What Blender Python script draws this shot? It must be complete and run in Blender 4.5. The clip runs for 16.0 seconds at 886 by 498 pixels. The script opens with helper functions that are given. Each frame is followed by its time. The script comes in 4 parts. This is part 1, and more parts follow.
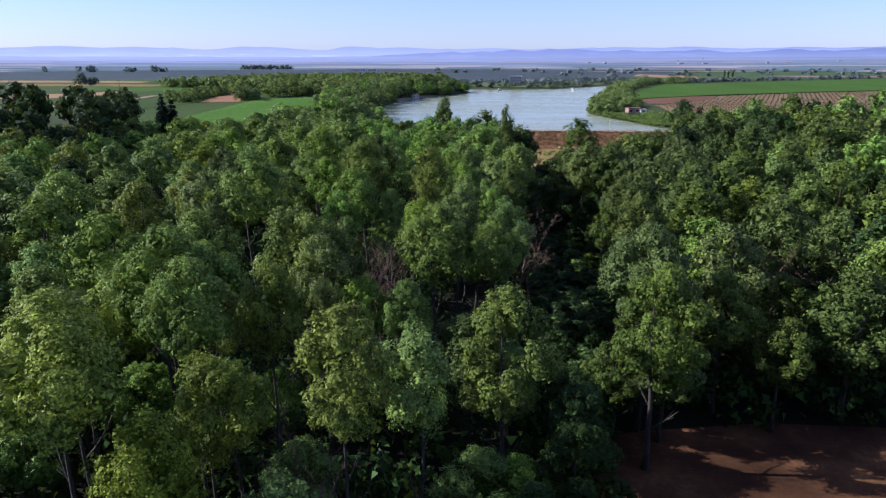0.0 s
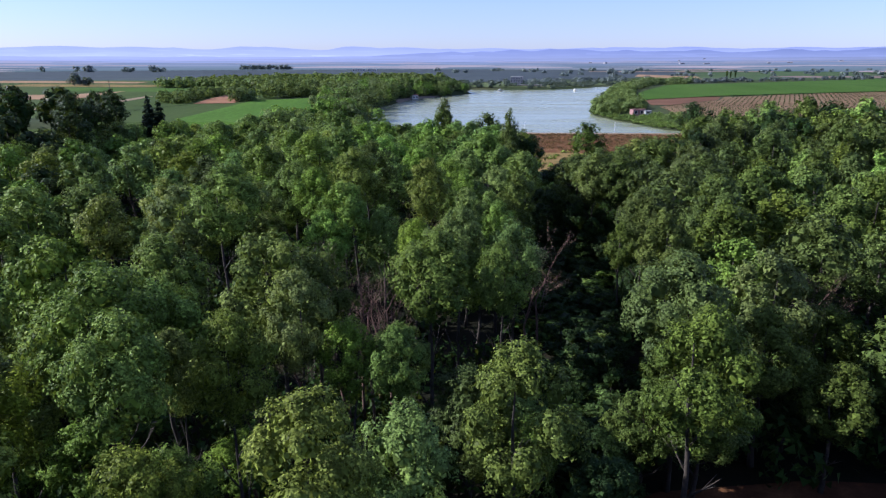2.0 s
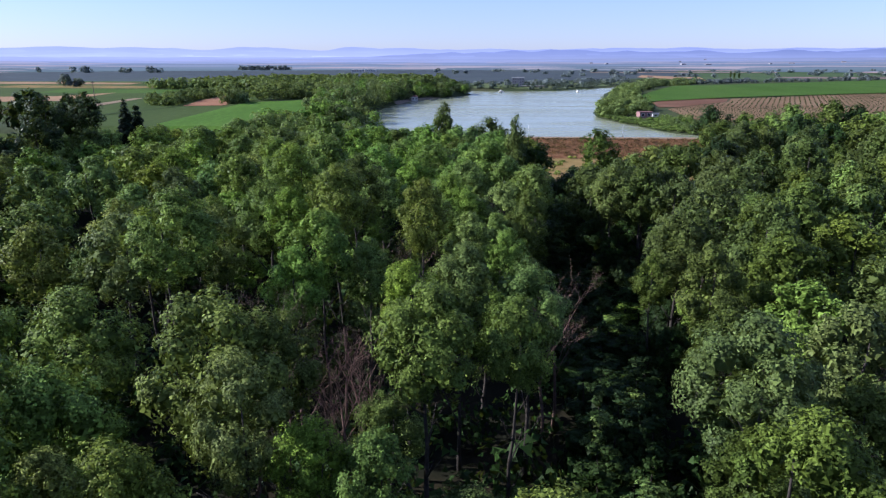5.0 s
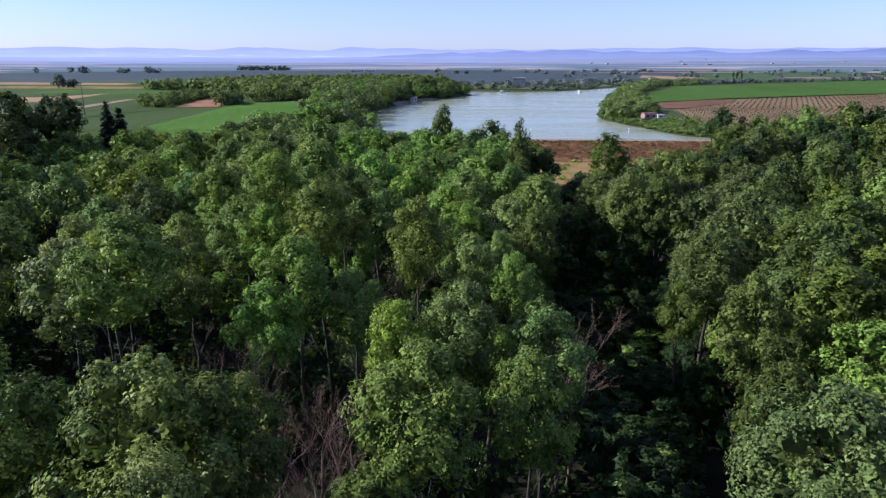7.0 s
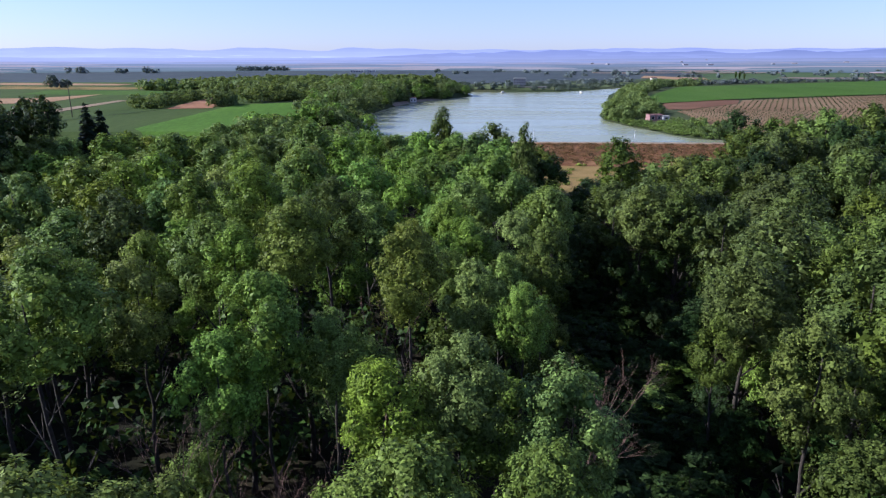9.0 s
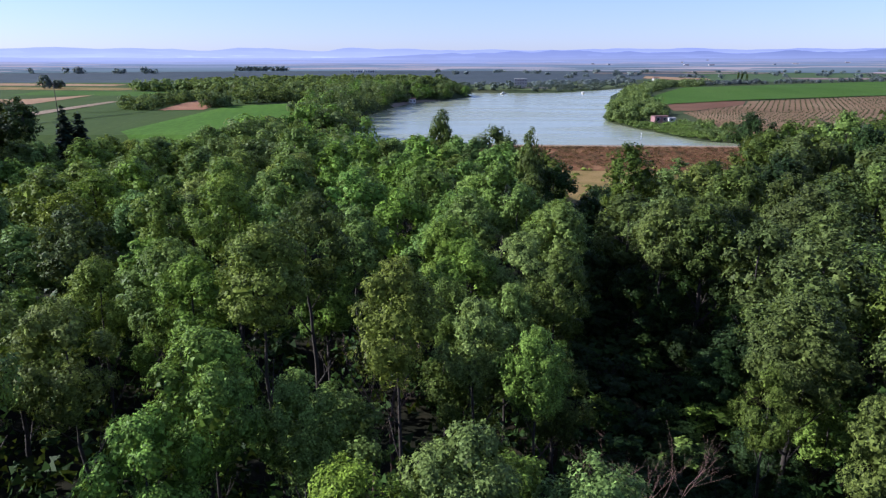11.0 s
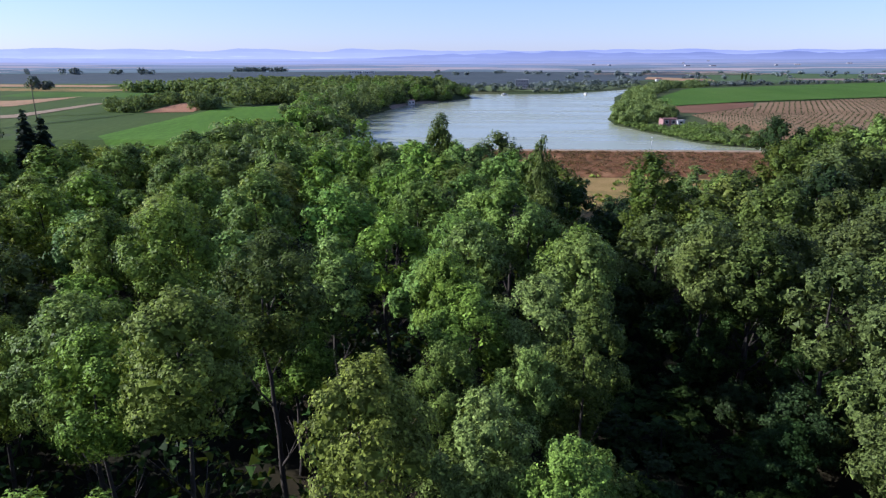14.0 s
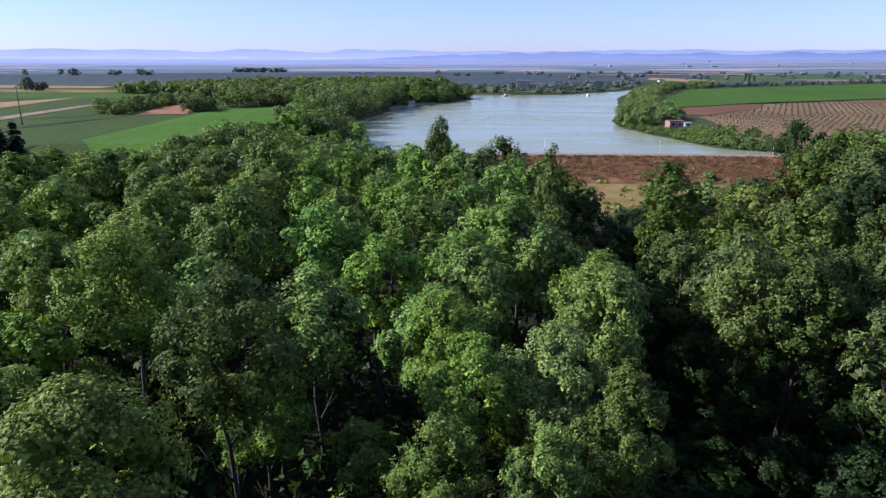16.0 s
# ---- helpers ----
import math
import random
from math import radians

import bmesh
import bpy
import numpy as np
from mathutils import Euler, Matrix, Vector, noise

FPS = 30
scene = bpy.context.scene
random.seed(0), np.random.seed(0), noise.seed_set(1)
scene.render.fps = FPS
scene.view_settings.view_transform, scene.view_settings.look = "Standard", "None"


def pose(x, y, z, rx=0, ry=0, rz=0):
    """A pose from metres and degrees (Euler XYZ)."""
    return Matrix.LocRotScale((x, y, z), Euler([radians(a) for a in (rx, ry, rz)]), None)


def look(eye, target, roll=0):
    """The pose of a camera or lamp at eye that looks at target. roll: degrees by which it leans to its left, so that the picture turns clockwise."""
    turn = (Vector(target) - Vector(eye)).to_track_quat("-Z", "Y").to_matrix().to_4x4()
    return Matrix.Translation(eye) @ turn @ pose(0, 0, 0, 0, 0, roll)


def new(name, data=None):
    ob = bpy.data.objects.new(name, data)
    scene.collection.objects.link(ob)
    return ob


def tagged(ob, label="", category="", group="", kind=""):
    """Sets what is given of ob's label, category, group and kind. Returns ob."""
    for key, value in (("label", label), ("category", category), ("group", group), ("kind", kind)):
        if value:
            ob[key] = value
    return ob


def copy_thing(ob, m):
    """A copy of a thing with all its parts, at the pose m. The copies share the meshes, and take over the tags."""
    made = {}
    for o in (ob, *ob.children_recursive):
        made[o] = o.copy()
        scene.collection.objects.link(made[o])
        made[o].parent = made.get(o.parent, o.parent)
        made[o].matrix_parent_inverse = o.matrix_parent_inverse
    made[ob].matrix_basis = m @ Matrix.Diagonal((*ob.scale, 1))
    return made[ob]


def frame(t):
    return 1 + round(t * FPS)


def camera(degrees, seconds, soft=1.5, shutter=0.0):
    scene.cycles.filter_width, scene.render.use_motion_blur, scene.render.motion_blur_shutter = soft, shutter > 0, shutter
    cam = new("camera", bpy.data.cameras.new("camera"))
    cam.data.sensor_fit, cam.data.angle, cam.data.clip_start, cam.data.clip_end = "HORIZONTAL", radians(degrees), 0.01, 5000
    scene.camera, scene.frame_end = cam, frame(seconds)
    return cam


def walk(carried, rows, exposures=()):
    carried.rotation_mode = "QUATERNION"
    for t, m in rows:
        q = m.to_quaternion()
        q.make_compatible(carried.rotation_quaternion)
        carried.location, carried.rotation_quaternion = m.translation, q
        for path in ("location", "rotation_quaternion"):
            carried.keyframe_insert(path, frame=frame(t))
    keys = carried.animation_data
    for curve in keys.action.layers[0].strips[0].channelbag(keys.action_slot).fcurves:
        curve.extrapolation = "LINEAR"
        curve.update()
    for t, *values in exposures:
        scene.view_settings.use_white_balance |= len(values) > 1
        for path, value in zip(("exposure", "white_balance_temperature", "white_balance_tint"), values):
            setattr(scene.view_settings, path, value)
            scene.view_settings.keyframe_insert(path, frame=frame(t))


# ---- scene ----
EXPOSURE, KELVIN, TINT = 1.15, 5260.0, 20.5
cam = camera(68.8, 16.0, soft=1.3)
METRES, EYE, TILT, LEAN, TURN = 67.0, 33.0, -16.6, 0.0, 0.0
ROWS = [
    (0.0, 0.0, 0.0, 0.0, -0.0, 0.0, -0.0),
    (0.5, 0.0003, 0.0301, 0.0094, -0.0, -0.01, 0.01),
    (1.0, 0.0006, 0.06, 0.0188, 0.0, -0.01, -0.0),
    (1.5, 0.0012, 0.0899, 0.0281, 0.01, -0.0, -0.02),
    (2.0, 0.0015, 0.1199, 0.0372, 0.01, -0.0, -0.02),
    (2.5, 0.002, 0.1501, 0.0462, 0.02, 0.01, -0.02),
    (3.0, 0.0022, 0.1803, 0.0549, 0.01, 0.03, -0.03),
    (3.5, 0.0024, 0.2102, 0.0636, 0.02, 0.04, -0.03),
    (4.0, 0.0027, 0.2402, 0.0721, 0.01, 0.05, -0.04),
    (6.5, 0.0062, 0.391, 0.1161, 0.04, 0.05, -0.03),
    (7.0, 0.0069, 0.4212, 0.1244, 0.04, 0.06, -0.02),
    (7.5, 0.0075, 0.4517, 0.1324, 0.04, 0.08, -0.03),
    (8.0, 0.0083, 0.4823, 0.1403, 0.03, 0.08, -0.04),
    (8.5, 0.0093, 0.5123, 0.1487, 0.04, 0.08, -0.02),
    (9.0, 0.0104, 0.5423, 0.1574, 0.05, 0.09, -0.02),
    (11.5, 0.0144, 0.6937, 0.1999, 0.06, 0.13, -0.04),
    (12.0, 0.0149, 0.7233, 0.2077, 0.07, 0.16, -0.04),
    (12.5, 0.0153, 0.7529, 0.2157, 0.06, 0.17, -0.04),
    (13.0, 0.016, 0.7827, 0.2239, 0.06, 0.19, -0.02),
    (13.5, 0.0163, 0.8125, 0.2322, 0.05, 0.19, -0.05),
    (14.0, 0.0169, 0.8426, 0.24, 0.06, 0.18, -0.03),
    (14.5, 0.0176, 0.8721, 0.2481, 0.07, 0.18, -0.05),
    (15.0, 0.0184, 0.9019, 0.2566, 0.09, 0.19, -0.04),
    (15.5, 0.0188, 0.9317, 0.2655, 0.1, 0.21, -0.05),
    (16.0, 0.0191, 0.9613, 0.2744, 0.11, 0.23, -0.06),
]
walk(cam, [(t, pose(0, 0, EYE, TILT, LEAN, TURN) @ pose(METRES * x, METRES * y, METRES * z, 90 + pitch, roll, yaw)) for t, x, y, z, yaw, pitch, roll in ROWS],
     exposures=[(0.0, EXPOSURE, KELVIN, TINT), (16.0, EXPOSURE, KELVIN, TINT)])

# ---- light ----
SUN_AZ, SUN_EL = radians(-86.0), radians(31.0)   # azimuth from straight ahead, clockwise; elevation
world = bpy.data.worlds.new("sky")
scene.world = world
world.use_nodes = True
wn = world.node_tree
sky = wn.nodes.new("ShaderNodeTexSky")
sky.sky_type, sky.sun_disc = "NISHITA", False
sky.sun_elevation, sky.sun_rotation = SUN_EL, SUN_AZ
sky.altitude, sky.air_density, sky.dust_density, sky.ozone_density = 100, 1.0, 0.35, 4.0
haze = wn.nodes.new("ShaderNodeMix")          # thin even haze over the whole sky
haze.data_type = "RGBA"
haze.inputs[0].default_value, haze.inputs[7].default_value = 0.36, (3.45, 3.5, 5.5, 1)
wn.links.new(sky.outputs[0], haze.inputs[6])
wn.links.new(haze.outputs[2], wn.nodes["Background"].inputs[0])
wn.nodes["Background"].inputs[1].default_value = 0.0705
sun = new("sun", bpy.data.lights.new("sun", "SUN"))
sun.data.energy, sun.data.angle, sun.data.color = 4.5, radians(0.6), (1.0, 0.92, 0.74)
sun_way = Vector((math.sin(SUN_AZ) * math.cos(SUN_EL), math.cos(SUN_AZ) * math.cos(SUN_EL), math.sin(SUN_EL)))
sun.matrix_world = look(sun_way * 300, (0, 0, 0))


# ---- materials ----
def nodes_of(name):
    m = bpy.data.materials.new(name)
    m.use_nodes = True
    nt = m.node_tree
    return m, nt, nt.nodes["Principled BSDF"]


def node(nt, kind, **values):
    n = nt.nodes.new(kind)
    for key, value in values.items():
        n.inputs[key].default_value = value
    return n


def ramp(nt, source, stops):
    r = nt.nodes.new("ShaderNodeValToRGB")
    els = r.color_ramp.elements
    while len(els) < len(stops):
        els.new(0.5)
    for e, (p, c) in zip(els, stops):
        e.position, e.color = p, (*c, 1)
    nt.links.new(source, r.inputs[0])
    return r.outputs[0]


def mix_rgb(nt, fac, a, b, how="MIX"):
    m = nt.nodes.new("ShaderNodeMix")
    m.data_type, m.blend_type = "RGBA", how
    for socket, value in ((m.inputs[0], fac), (m.inputs[6], a), (m.inputs[7], b)):
        if isinstance(value, (int, float)):
            socket.default_value = value
        elif isinstance(value, tuple):
            socket.default_value = (*value, 1)
        else:
            nt.links.new(value, socket)
    return m.outputs[2]


def leaf_material(name, dark, light, translucent=0.20, rough=0.48):
    """Leaves: each leaf and each tree has a tone of its own; some light passes through."""
    m, nt, p = nodes_of(name)
    geo, info = nt.nodes.new("ShaderNodeNewGeometry"), nt.nodes.new("ShaderNodeObjectInfo")
    leaf = ramp(nt, geo.outputs["Random Per Island"], [(0.0, tuple(0.5 * c for c in dark)), (0.6, light), (1.0, tuple(min(1, 1.65 * c) for c in light))])
    hsv = node(nt, "ShaderNodeHueSaturation")
    for out, lo, hi in (("Hue", 0.490, 0.508), ("Value", 0.76, 1.15), ("Saturation", 0.88, 1.05)):
        r = nt.nodes.new("ShaderNodeMapRange")
        r.inputs["To Min"].default_value, r.inputs["To Max"].default_value = lo, hi
        w = nt.nodes.new("ShaderNodeTexWhiteNoise")
        w.noise_dimensions = "2D"
        c = nt.nodes.new("ShaderNodeCombineXYZ")
        nt.links.new(info.outputs["Random"], c.inputs[0])
        c.inputs[1].default_value = lo
        nt.links.new(c.outputs[0], w.inputs["Vector"])
        nt.links.new(w.outputs["Value"], r.inputs["Value"])
        nt.links.new(r.outputs[0], hsv.inputs[out])
    patch = node(nt, "ShaderNodeTexNoise", Scale=0.11, Detail=2.0)
    nt.links.new(geo.outputs["Position"], patch.inputs["Vector"])
    leaf = mix_rgb(nt, 1.0, leaf, ramp(nt, patch.outputs["Fac"], [(0.32, (0.76, 0.80, 0.86)), (0.5, (1.0, 1.0, 1.0)), (0.68, (1.16, 1.12, 0.98))]), "MULTIPLY")
    nt.links.new(leaf, hsv.inputs["Color"])
    nt.links.new(hsv.outputs[0], p.inputs["Base Color"])
    p.inputs["Roughness"].default_value = rough
    p.inputs["Specular IOR Level"].default_value = 0.05
    tr = nt.nodes.new("ShaderNodeBsdfTranslucent")
    warm = mix_rgb(nt, 0.6, hsv.outputs[0], (0.16, 0.20, 0.02))
    nt.links.new(warm, tr.inputs[0])
    mx = nt.nodes.new("ShaderNodeMixShader")
    mx.inputs[0].default_value = translucent
    nt.links.new(p.outputs[0], mx.inputs[1])
    nt.links.new(tr.outputs[0], mx.inputs[2])
    nt.links.new(mx.outputs[0], nt.nodes["Material Output"].inputs[0])
    return m


def ground_material(name, colours, scale, fine, rough=0.95, bump=0.3, stretch=(1, 1, 1), turn=0.0):
    """Soil, grass or crop: broad patches and a fine grain over them, with relief."""
    m, nt, p = nodes_of(name)
    co = nt.nodes.new("ShaderNodeNewGeometry")
    mp = nt.nodes.new("ShaderNodeMapping")
    mp.inputs["Scale"].default_value = stretch
    mp.inputs["Rotation"].default_value = (0, 0, radians(turn))
    nt.links.new(co.outputs["Position"], mp.inputs[0])
    big, small = node(nt, "ShaderNodeTexNoise", Scale=scale, Detail=5.0, Roughness=0.6), node(nt, "ShaderNodeTexNoise", Scale=fine, Detail=4.0, Roughness=0.7)
    for n in (big, small):
        nt.links.new(mp.outputs[0], n.inputs["Vector"])
    a = ramp(nt, big.outputs["Fac"], [(0.30, colours[0]), (0.5, colours[1]), (0.72, colours[2])])
    b = ramp(nt, small.outputs["Fac"], [(0.25, (0.45, 0.45, 0.45)), (0.75, (1.0, 1.0, 1.0))])
    nt.links.new(mix_rgb(nt, 0.8, a, b, "MULTIPLY"), p.inputs["Base Color"])
    p.inputs["Roughness"].default_value = rough
    p.inputs["Specular IOR Level"].default_value = 0.06
    bp = node(nt, "ShaderNodeBump", Strength=bump, Distance=0.15)
    nt.links.new(small.outputs["Fac"], bp.inputs["Height"])
    nt.links.new(bp.outputs[0], p.inputs["Normal"])
    return m


def plain_material(name, colour, rough=0.8, metal=0.0, spread=0.25, scale=2.0):
    m, nt, p = nodes_of(name)
    co = nt.nodes.new("ShaderNodeTexCoord")
    n = node(nt, "ShaderNodeTexNoise", Scale=scale, Detail=6.0)
    nt.links.new(co.outputs["Object"], n.inputs["Vector"])
    lo, hi = (tuple(min(1, c * k) for c in colour) for k in (1 - spread, 1 + spread))
    nt.links.new(ramp(nt, n.outputs["Fac"], [(0.3, lo), (0.7, hi)]), p.inputs["Base Color"])
    p.inputs["Roughness"].default_value, p.inputs["Metallic"].default_value = rough, metal
    return m


LEAF = {
    "green": leaf_material("leaf_green", (0.080, 0.125, 0.019), (0.132, 0.196, 0.032)),
    "silver": leaf_material("leaf_silver", (0.051, 0.076, 0.0135), (0.086, 0.118, 0.023)),
    "pale": leaf_material("leaf_pale", (0.096, 0.127, 0.027), (0.151, 0.192, 0.044)),
    "yellow": leaf_material("leaf_yellow", (0.106, 0.138, 0.015), (0.163, 0.205, 0.024)),
    "bright": leaf_material("leaf_bright", (0.084, 0.150, 0.020), (0.137, 0.226, 0.033)),
    # dark oaks and vines; on the undergrowth this tone stands in for shade
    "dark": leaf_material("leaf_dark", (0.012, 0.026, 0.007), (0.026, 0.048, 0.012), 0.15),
    # far foliage: distance haze is painted into these paler leaf colours
    "distant": leaf_material("leaf_faint_haze", (0.083, 0.119, 0.039), (0.146, 0.195, 0.064), 0.40),
    "hazegreen": leaf_material("leaf_haze_green", (0.052, 0.070, 0.060), (0.088, 0.112, 0.090), 0.2),
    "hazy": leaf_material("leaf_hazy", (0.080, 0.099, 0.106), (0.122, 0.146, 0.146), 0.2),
    "needle": leaf_material("needles", (0.006, 0.014, 0.009), (0.014, 0.025, 0.014), 0.08),
}
BARK = plain_material("bark", (0.032, 0.025, 0.019), 0.95, spread=0.45, scale=3.0)
DEADWOOD = plain_material("dead_wood", (0.104, 0.062, 0.046), 0.95, spread=0.4, scale=3.0)
LITTER = ground_material("leaf_litter", ((0.032, 0.016, 0.009), (0.072, 0.034, 0.017), (0.19, 0.092, 0.040)), 0.12, 2.5)
# woodland floor: the trees' shade is painted in as near-black tones
WOODFLOOR = ground_material("shaded_floor", ((0.008, 0.010, 0.006), (0.016, 0.016, 0.009), (0.034, 0.026, 0.014)), 0.12, 2.5)
EARTH = ground_material("open_country", ((0.033, 0.050, 0.018), (0.045, 0.061, 0.024), (0.069, 0.069, 0.033)), 0.012, 0.35)
MEADOW = ground_material("dry_meadow", ((0.086, 0.100, 0.026), (0.215, 0.150, 0.052), (0.280, 0.188, 0.078)), 0.10, 2.0, bump=0.5)
DAMGRASS = ground_material("dry_dam_grass", ((0.066, 0.046, 0.020), (0.150, 0.070, 0.032), (0.250, 0.140, 0.070)), 0.22, 0.9, bump=0.8)
GRAVEL = ground_material("gravel", ((0.20, 0.145, 0.095), (0.26, 0.195, 0.13), (0.31, 0.24, 0.165)), 0.3, 3.0)
CROP_BRIGHT = ground_material("bright_crop", ((0.042, 0.090, 0.010), (0.054, 0.108, 0.013), (0.068, 0.120, 0.018)), 0.03, 0.9, stretch=(1, 0.25, 1), turn=35)
CROP_FRESH = ground_material("fresh_crop", ((0.055, 0.118, 0.011), (0.069, 0.140, 0.015), (0.086, 0.155, 0.020)), 0.03, 0.9, stretch=(1, 0.25, 1), turn=35)
DITCH = ground_material("ditch_grass", ((0.012, 0.026, 0.008), (0.018, 0.034, 0.010), (0.026, 0.042, 0.014)), 0.1, 1.0)
CROP_DULL = ground_material("dull_crop", ((0.038, 0.064, 0.013), (0.048, 0.076, 0.016), (0.062, 0.088, 0.020)), 0.03, 0.9, stretch=(1, 0.25, 1), turn=35)
STUBBLE = ground_material("stubble", ((0.238, 0.145, 0.079), (0.304, 0.191, 0.106), (0.343, 0.231, 0.132)), 0.03, 0.8, stretch=(1, 0.3, 1), turn=30)
SOIL = ground_material("red_soil", ((0.112, 0.056, 0.033), (0.145, 0.076, 0.045), (0.178, 0.099, 0.059)), 0.04, 0.8)
VINESOIL = ground_material("vineyard_soil", ((0.135, 0.084, 0.044), (0.180, 0.116, 0.062), (0.215, 0.150, 0.085)), 0.03, 0.5)
PLASTER = plain_material("white_plaster", (0.475, 0.462, 0.442), 0.85, spread=0.08)
STUBBLEWALL = plain_material("sandstone", (0.36, 0.29, 0.19), 0.9, spread=0.2)
GREYWALL = plain_material("grey_render", (0.270, 0.250, 0.262), 0.9, spread=0.15)
PINKWALL = plain_material("pink_plaster", (0.245, 0.135, 0.125), 0.9, spread=0.15)
ROOFTILE = plain_material("roof_tiles", (0.125, 0.060, 0.046), 0.85, spread=0.3, scale=1.5)
GLASS_DARK = plain_material("window_glass", (0.020, 0.023, 0.030), 0.12, spread=0.2)
POLEWOOD = plain_material("pole_wood", (0.056, 0.043, 0.036), 0.9, spread=0.3)
PALEMETAL = plain_material("painted_metal", (0.475, 0.482, 0.488), 0.45, spread=0.06)
CONCRETE = plain_material("concrete", (0.277, 0.264, 0.244), 0.9, spread=0.2)


def water_material():
    m, nt, p = nodes_of("lake_water")
    co = nt.nodes.new("ShaderNodeNewGeometry")
    mp = nt.nodes.new("ShaderNodeMapping")
    mp.inputs["Scale"].default_value = (0.25, 1.0, 1.0)
    mp.inputs["Rotation"].default_value = (0, 0, radians(-12))
    nt.links.new(co.outputs["Position"], mp.inputs[0])
    broad = node(nt, "ShaderNodeTexNoise", Scale=0.022, Detail=4.0, Distortion=1.6)
    nt.links.new(mp.outputs[0], broad.inputs["Vector"])
    rip = node(nt, "ShaderNodeTexNoise", Scale=1.3, Detail=3.0)
    nt.links.new(co.outputs["Position"], rip.inputs["Vector"])
    p.inputs["Base Color"].default_value = (0.208, 0.222, 0.140, 1)
    p.inputs["IOR"].default_value = 1.33
    r = nt.nodes.new("ShaderNodeMapRange")
    r.inputs["From Min"].default_value, r.inputs["From Max"].default_value = 0.35, 0.65
    r.inputs["To Min"].default_value, r.inputs["To Max"].default_value = 0.16, 0.32
    nt.links.new(broad.outputs["Fac"], r.inputs["Value"])
    nt.links.new(r.outputs[0], p.inputs["Roughness"])
    bp = node(nt, "ShaderNodeBump", Strength=0.25, Distance=0.08)
    nt.links.new(rip.outputs["Fac"], bp.inputs["Height"])
    nt.links.new(bp.outputs[0], p.inputs["Normal"])
    return m


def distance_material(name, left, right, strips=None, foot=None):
    """The far ridges and the far plain: a plain backdrop that glows a little, the haze painted into its colour."""
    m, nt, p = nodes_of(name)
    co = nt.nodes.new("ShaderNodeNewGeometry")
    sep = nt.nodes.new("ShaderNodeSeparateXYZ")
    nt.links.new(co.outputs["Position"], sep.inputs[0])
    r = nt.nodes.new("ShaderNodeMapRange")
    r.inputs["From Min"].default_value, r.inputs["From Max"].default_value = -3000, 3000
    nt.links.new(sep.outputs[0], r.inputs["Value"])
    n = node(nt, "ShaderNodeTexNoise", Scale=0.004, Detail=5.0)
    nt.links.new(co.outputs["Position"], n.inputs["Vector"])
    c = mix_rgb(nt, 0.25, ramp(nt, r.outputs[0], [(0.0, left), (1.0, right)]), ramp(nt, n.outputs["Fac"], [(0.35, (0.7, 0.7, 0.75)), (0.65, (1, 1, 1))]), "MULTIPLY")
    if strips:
        # near land colour gives way to painted haze with distance
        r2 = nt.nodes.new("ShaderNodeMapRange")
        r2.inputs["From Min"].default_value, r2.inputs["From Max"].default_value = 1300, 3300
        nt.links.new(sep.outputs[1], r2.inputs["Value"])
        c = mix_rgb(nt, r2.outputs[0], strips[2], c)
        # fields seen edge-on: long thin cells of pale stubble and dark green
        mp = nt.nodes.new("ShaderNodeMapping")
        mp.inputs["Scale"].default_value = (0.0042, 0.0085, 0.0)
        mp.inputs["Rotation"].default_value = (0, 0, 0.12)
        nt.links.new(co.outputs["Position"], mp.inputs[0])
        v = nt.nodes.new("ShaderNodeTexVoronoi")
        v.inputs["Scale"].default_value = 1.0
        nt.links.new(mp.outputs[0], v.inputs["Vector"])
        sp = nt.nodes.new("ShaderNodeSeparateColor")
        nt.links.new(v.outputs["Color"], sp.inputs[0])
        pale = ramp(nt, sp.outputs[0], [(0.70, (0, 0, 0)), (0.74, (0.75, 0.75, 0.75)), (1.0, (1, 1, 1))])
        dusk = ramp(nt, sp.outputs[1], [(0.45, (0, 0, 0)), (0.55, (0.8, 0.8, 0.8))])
        # field strips weaken into the painted haze farther out
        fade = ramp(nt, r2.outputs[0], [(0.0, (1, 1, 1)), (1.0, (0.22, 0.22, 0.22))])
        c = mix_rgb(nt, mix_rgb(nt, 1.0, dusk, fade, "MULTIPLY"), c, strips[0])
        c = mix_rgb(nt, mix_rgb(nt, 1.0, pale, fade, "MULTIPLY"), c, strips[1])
    # painted haze: the ridge pales towards its foot
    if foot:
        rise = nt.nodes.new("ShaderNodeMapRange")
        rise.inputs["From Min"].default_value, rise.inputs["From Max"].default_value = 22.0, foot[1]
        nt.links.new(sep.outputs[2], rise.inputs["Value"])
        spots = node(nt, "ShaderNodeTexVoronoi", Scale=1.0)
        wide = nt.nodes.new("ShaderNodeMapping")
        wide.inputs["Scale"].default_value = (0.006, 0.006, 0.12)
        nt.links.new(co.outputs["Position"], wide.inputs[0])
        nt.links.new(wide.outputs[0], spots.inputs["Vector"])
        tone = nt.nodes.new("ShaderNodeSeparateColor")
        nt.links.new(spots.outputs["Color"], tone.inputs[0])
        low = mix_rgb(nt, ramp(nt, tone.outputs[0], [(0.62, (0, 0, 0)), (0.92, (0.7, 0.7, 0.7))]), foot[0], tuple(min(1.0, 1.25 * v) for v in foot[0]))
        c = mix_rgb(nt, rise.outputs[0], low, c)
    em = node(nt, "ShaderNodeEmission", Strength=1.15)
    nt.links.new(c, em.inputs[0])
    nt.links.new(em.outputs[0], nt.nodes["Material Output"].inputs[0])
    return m


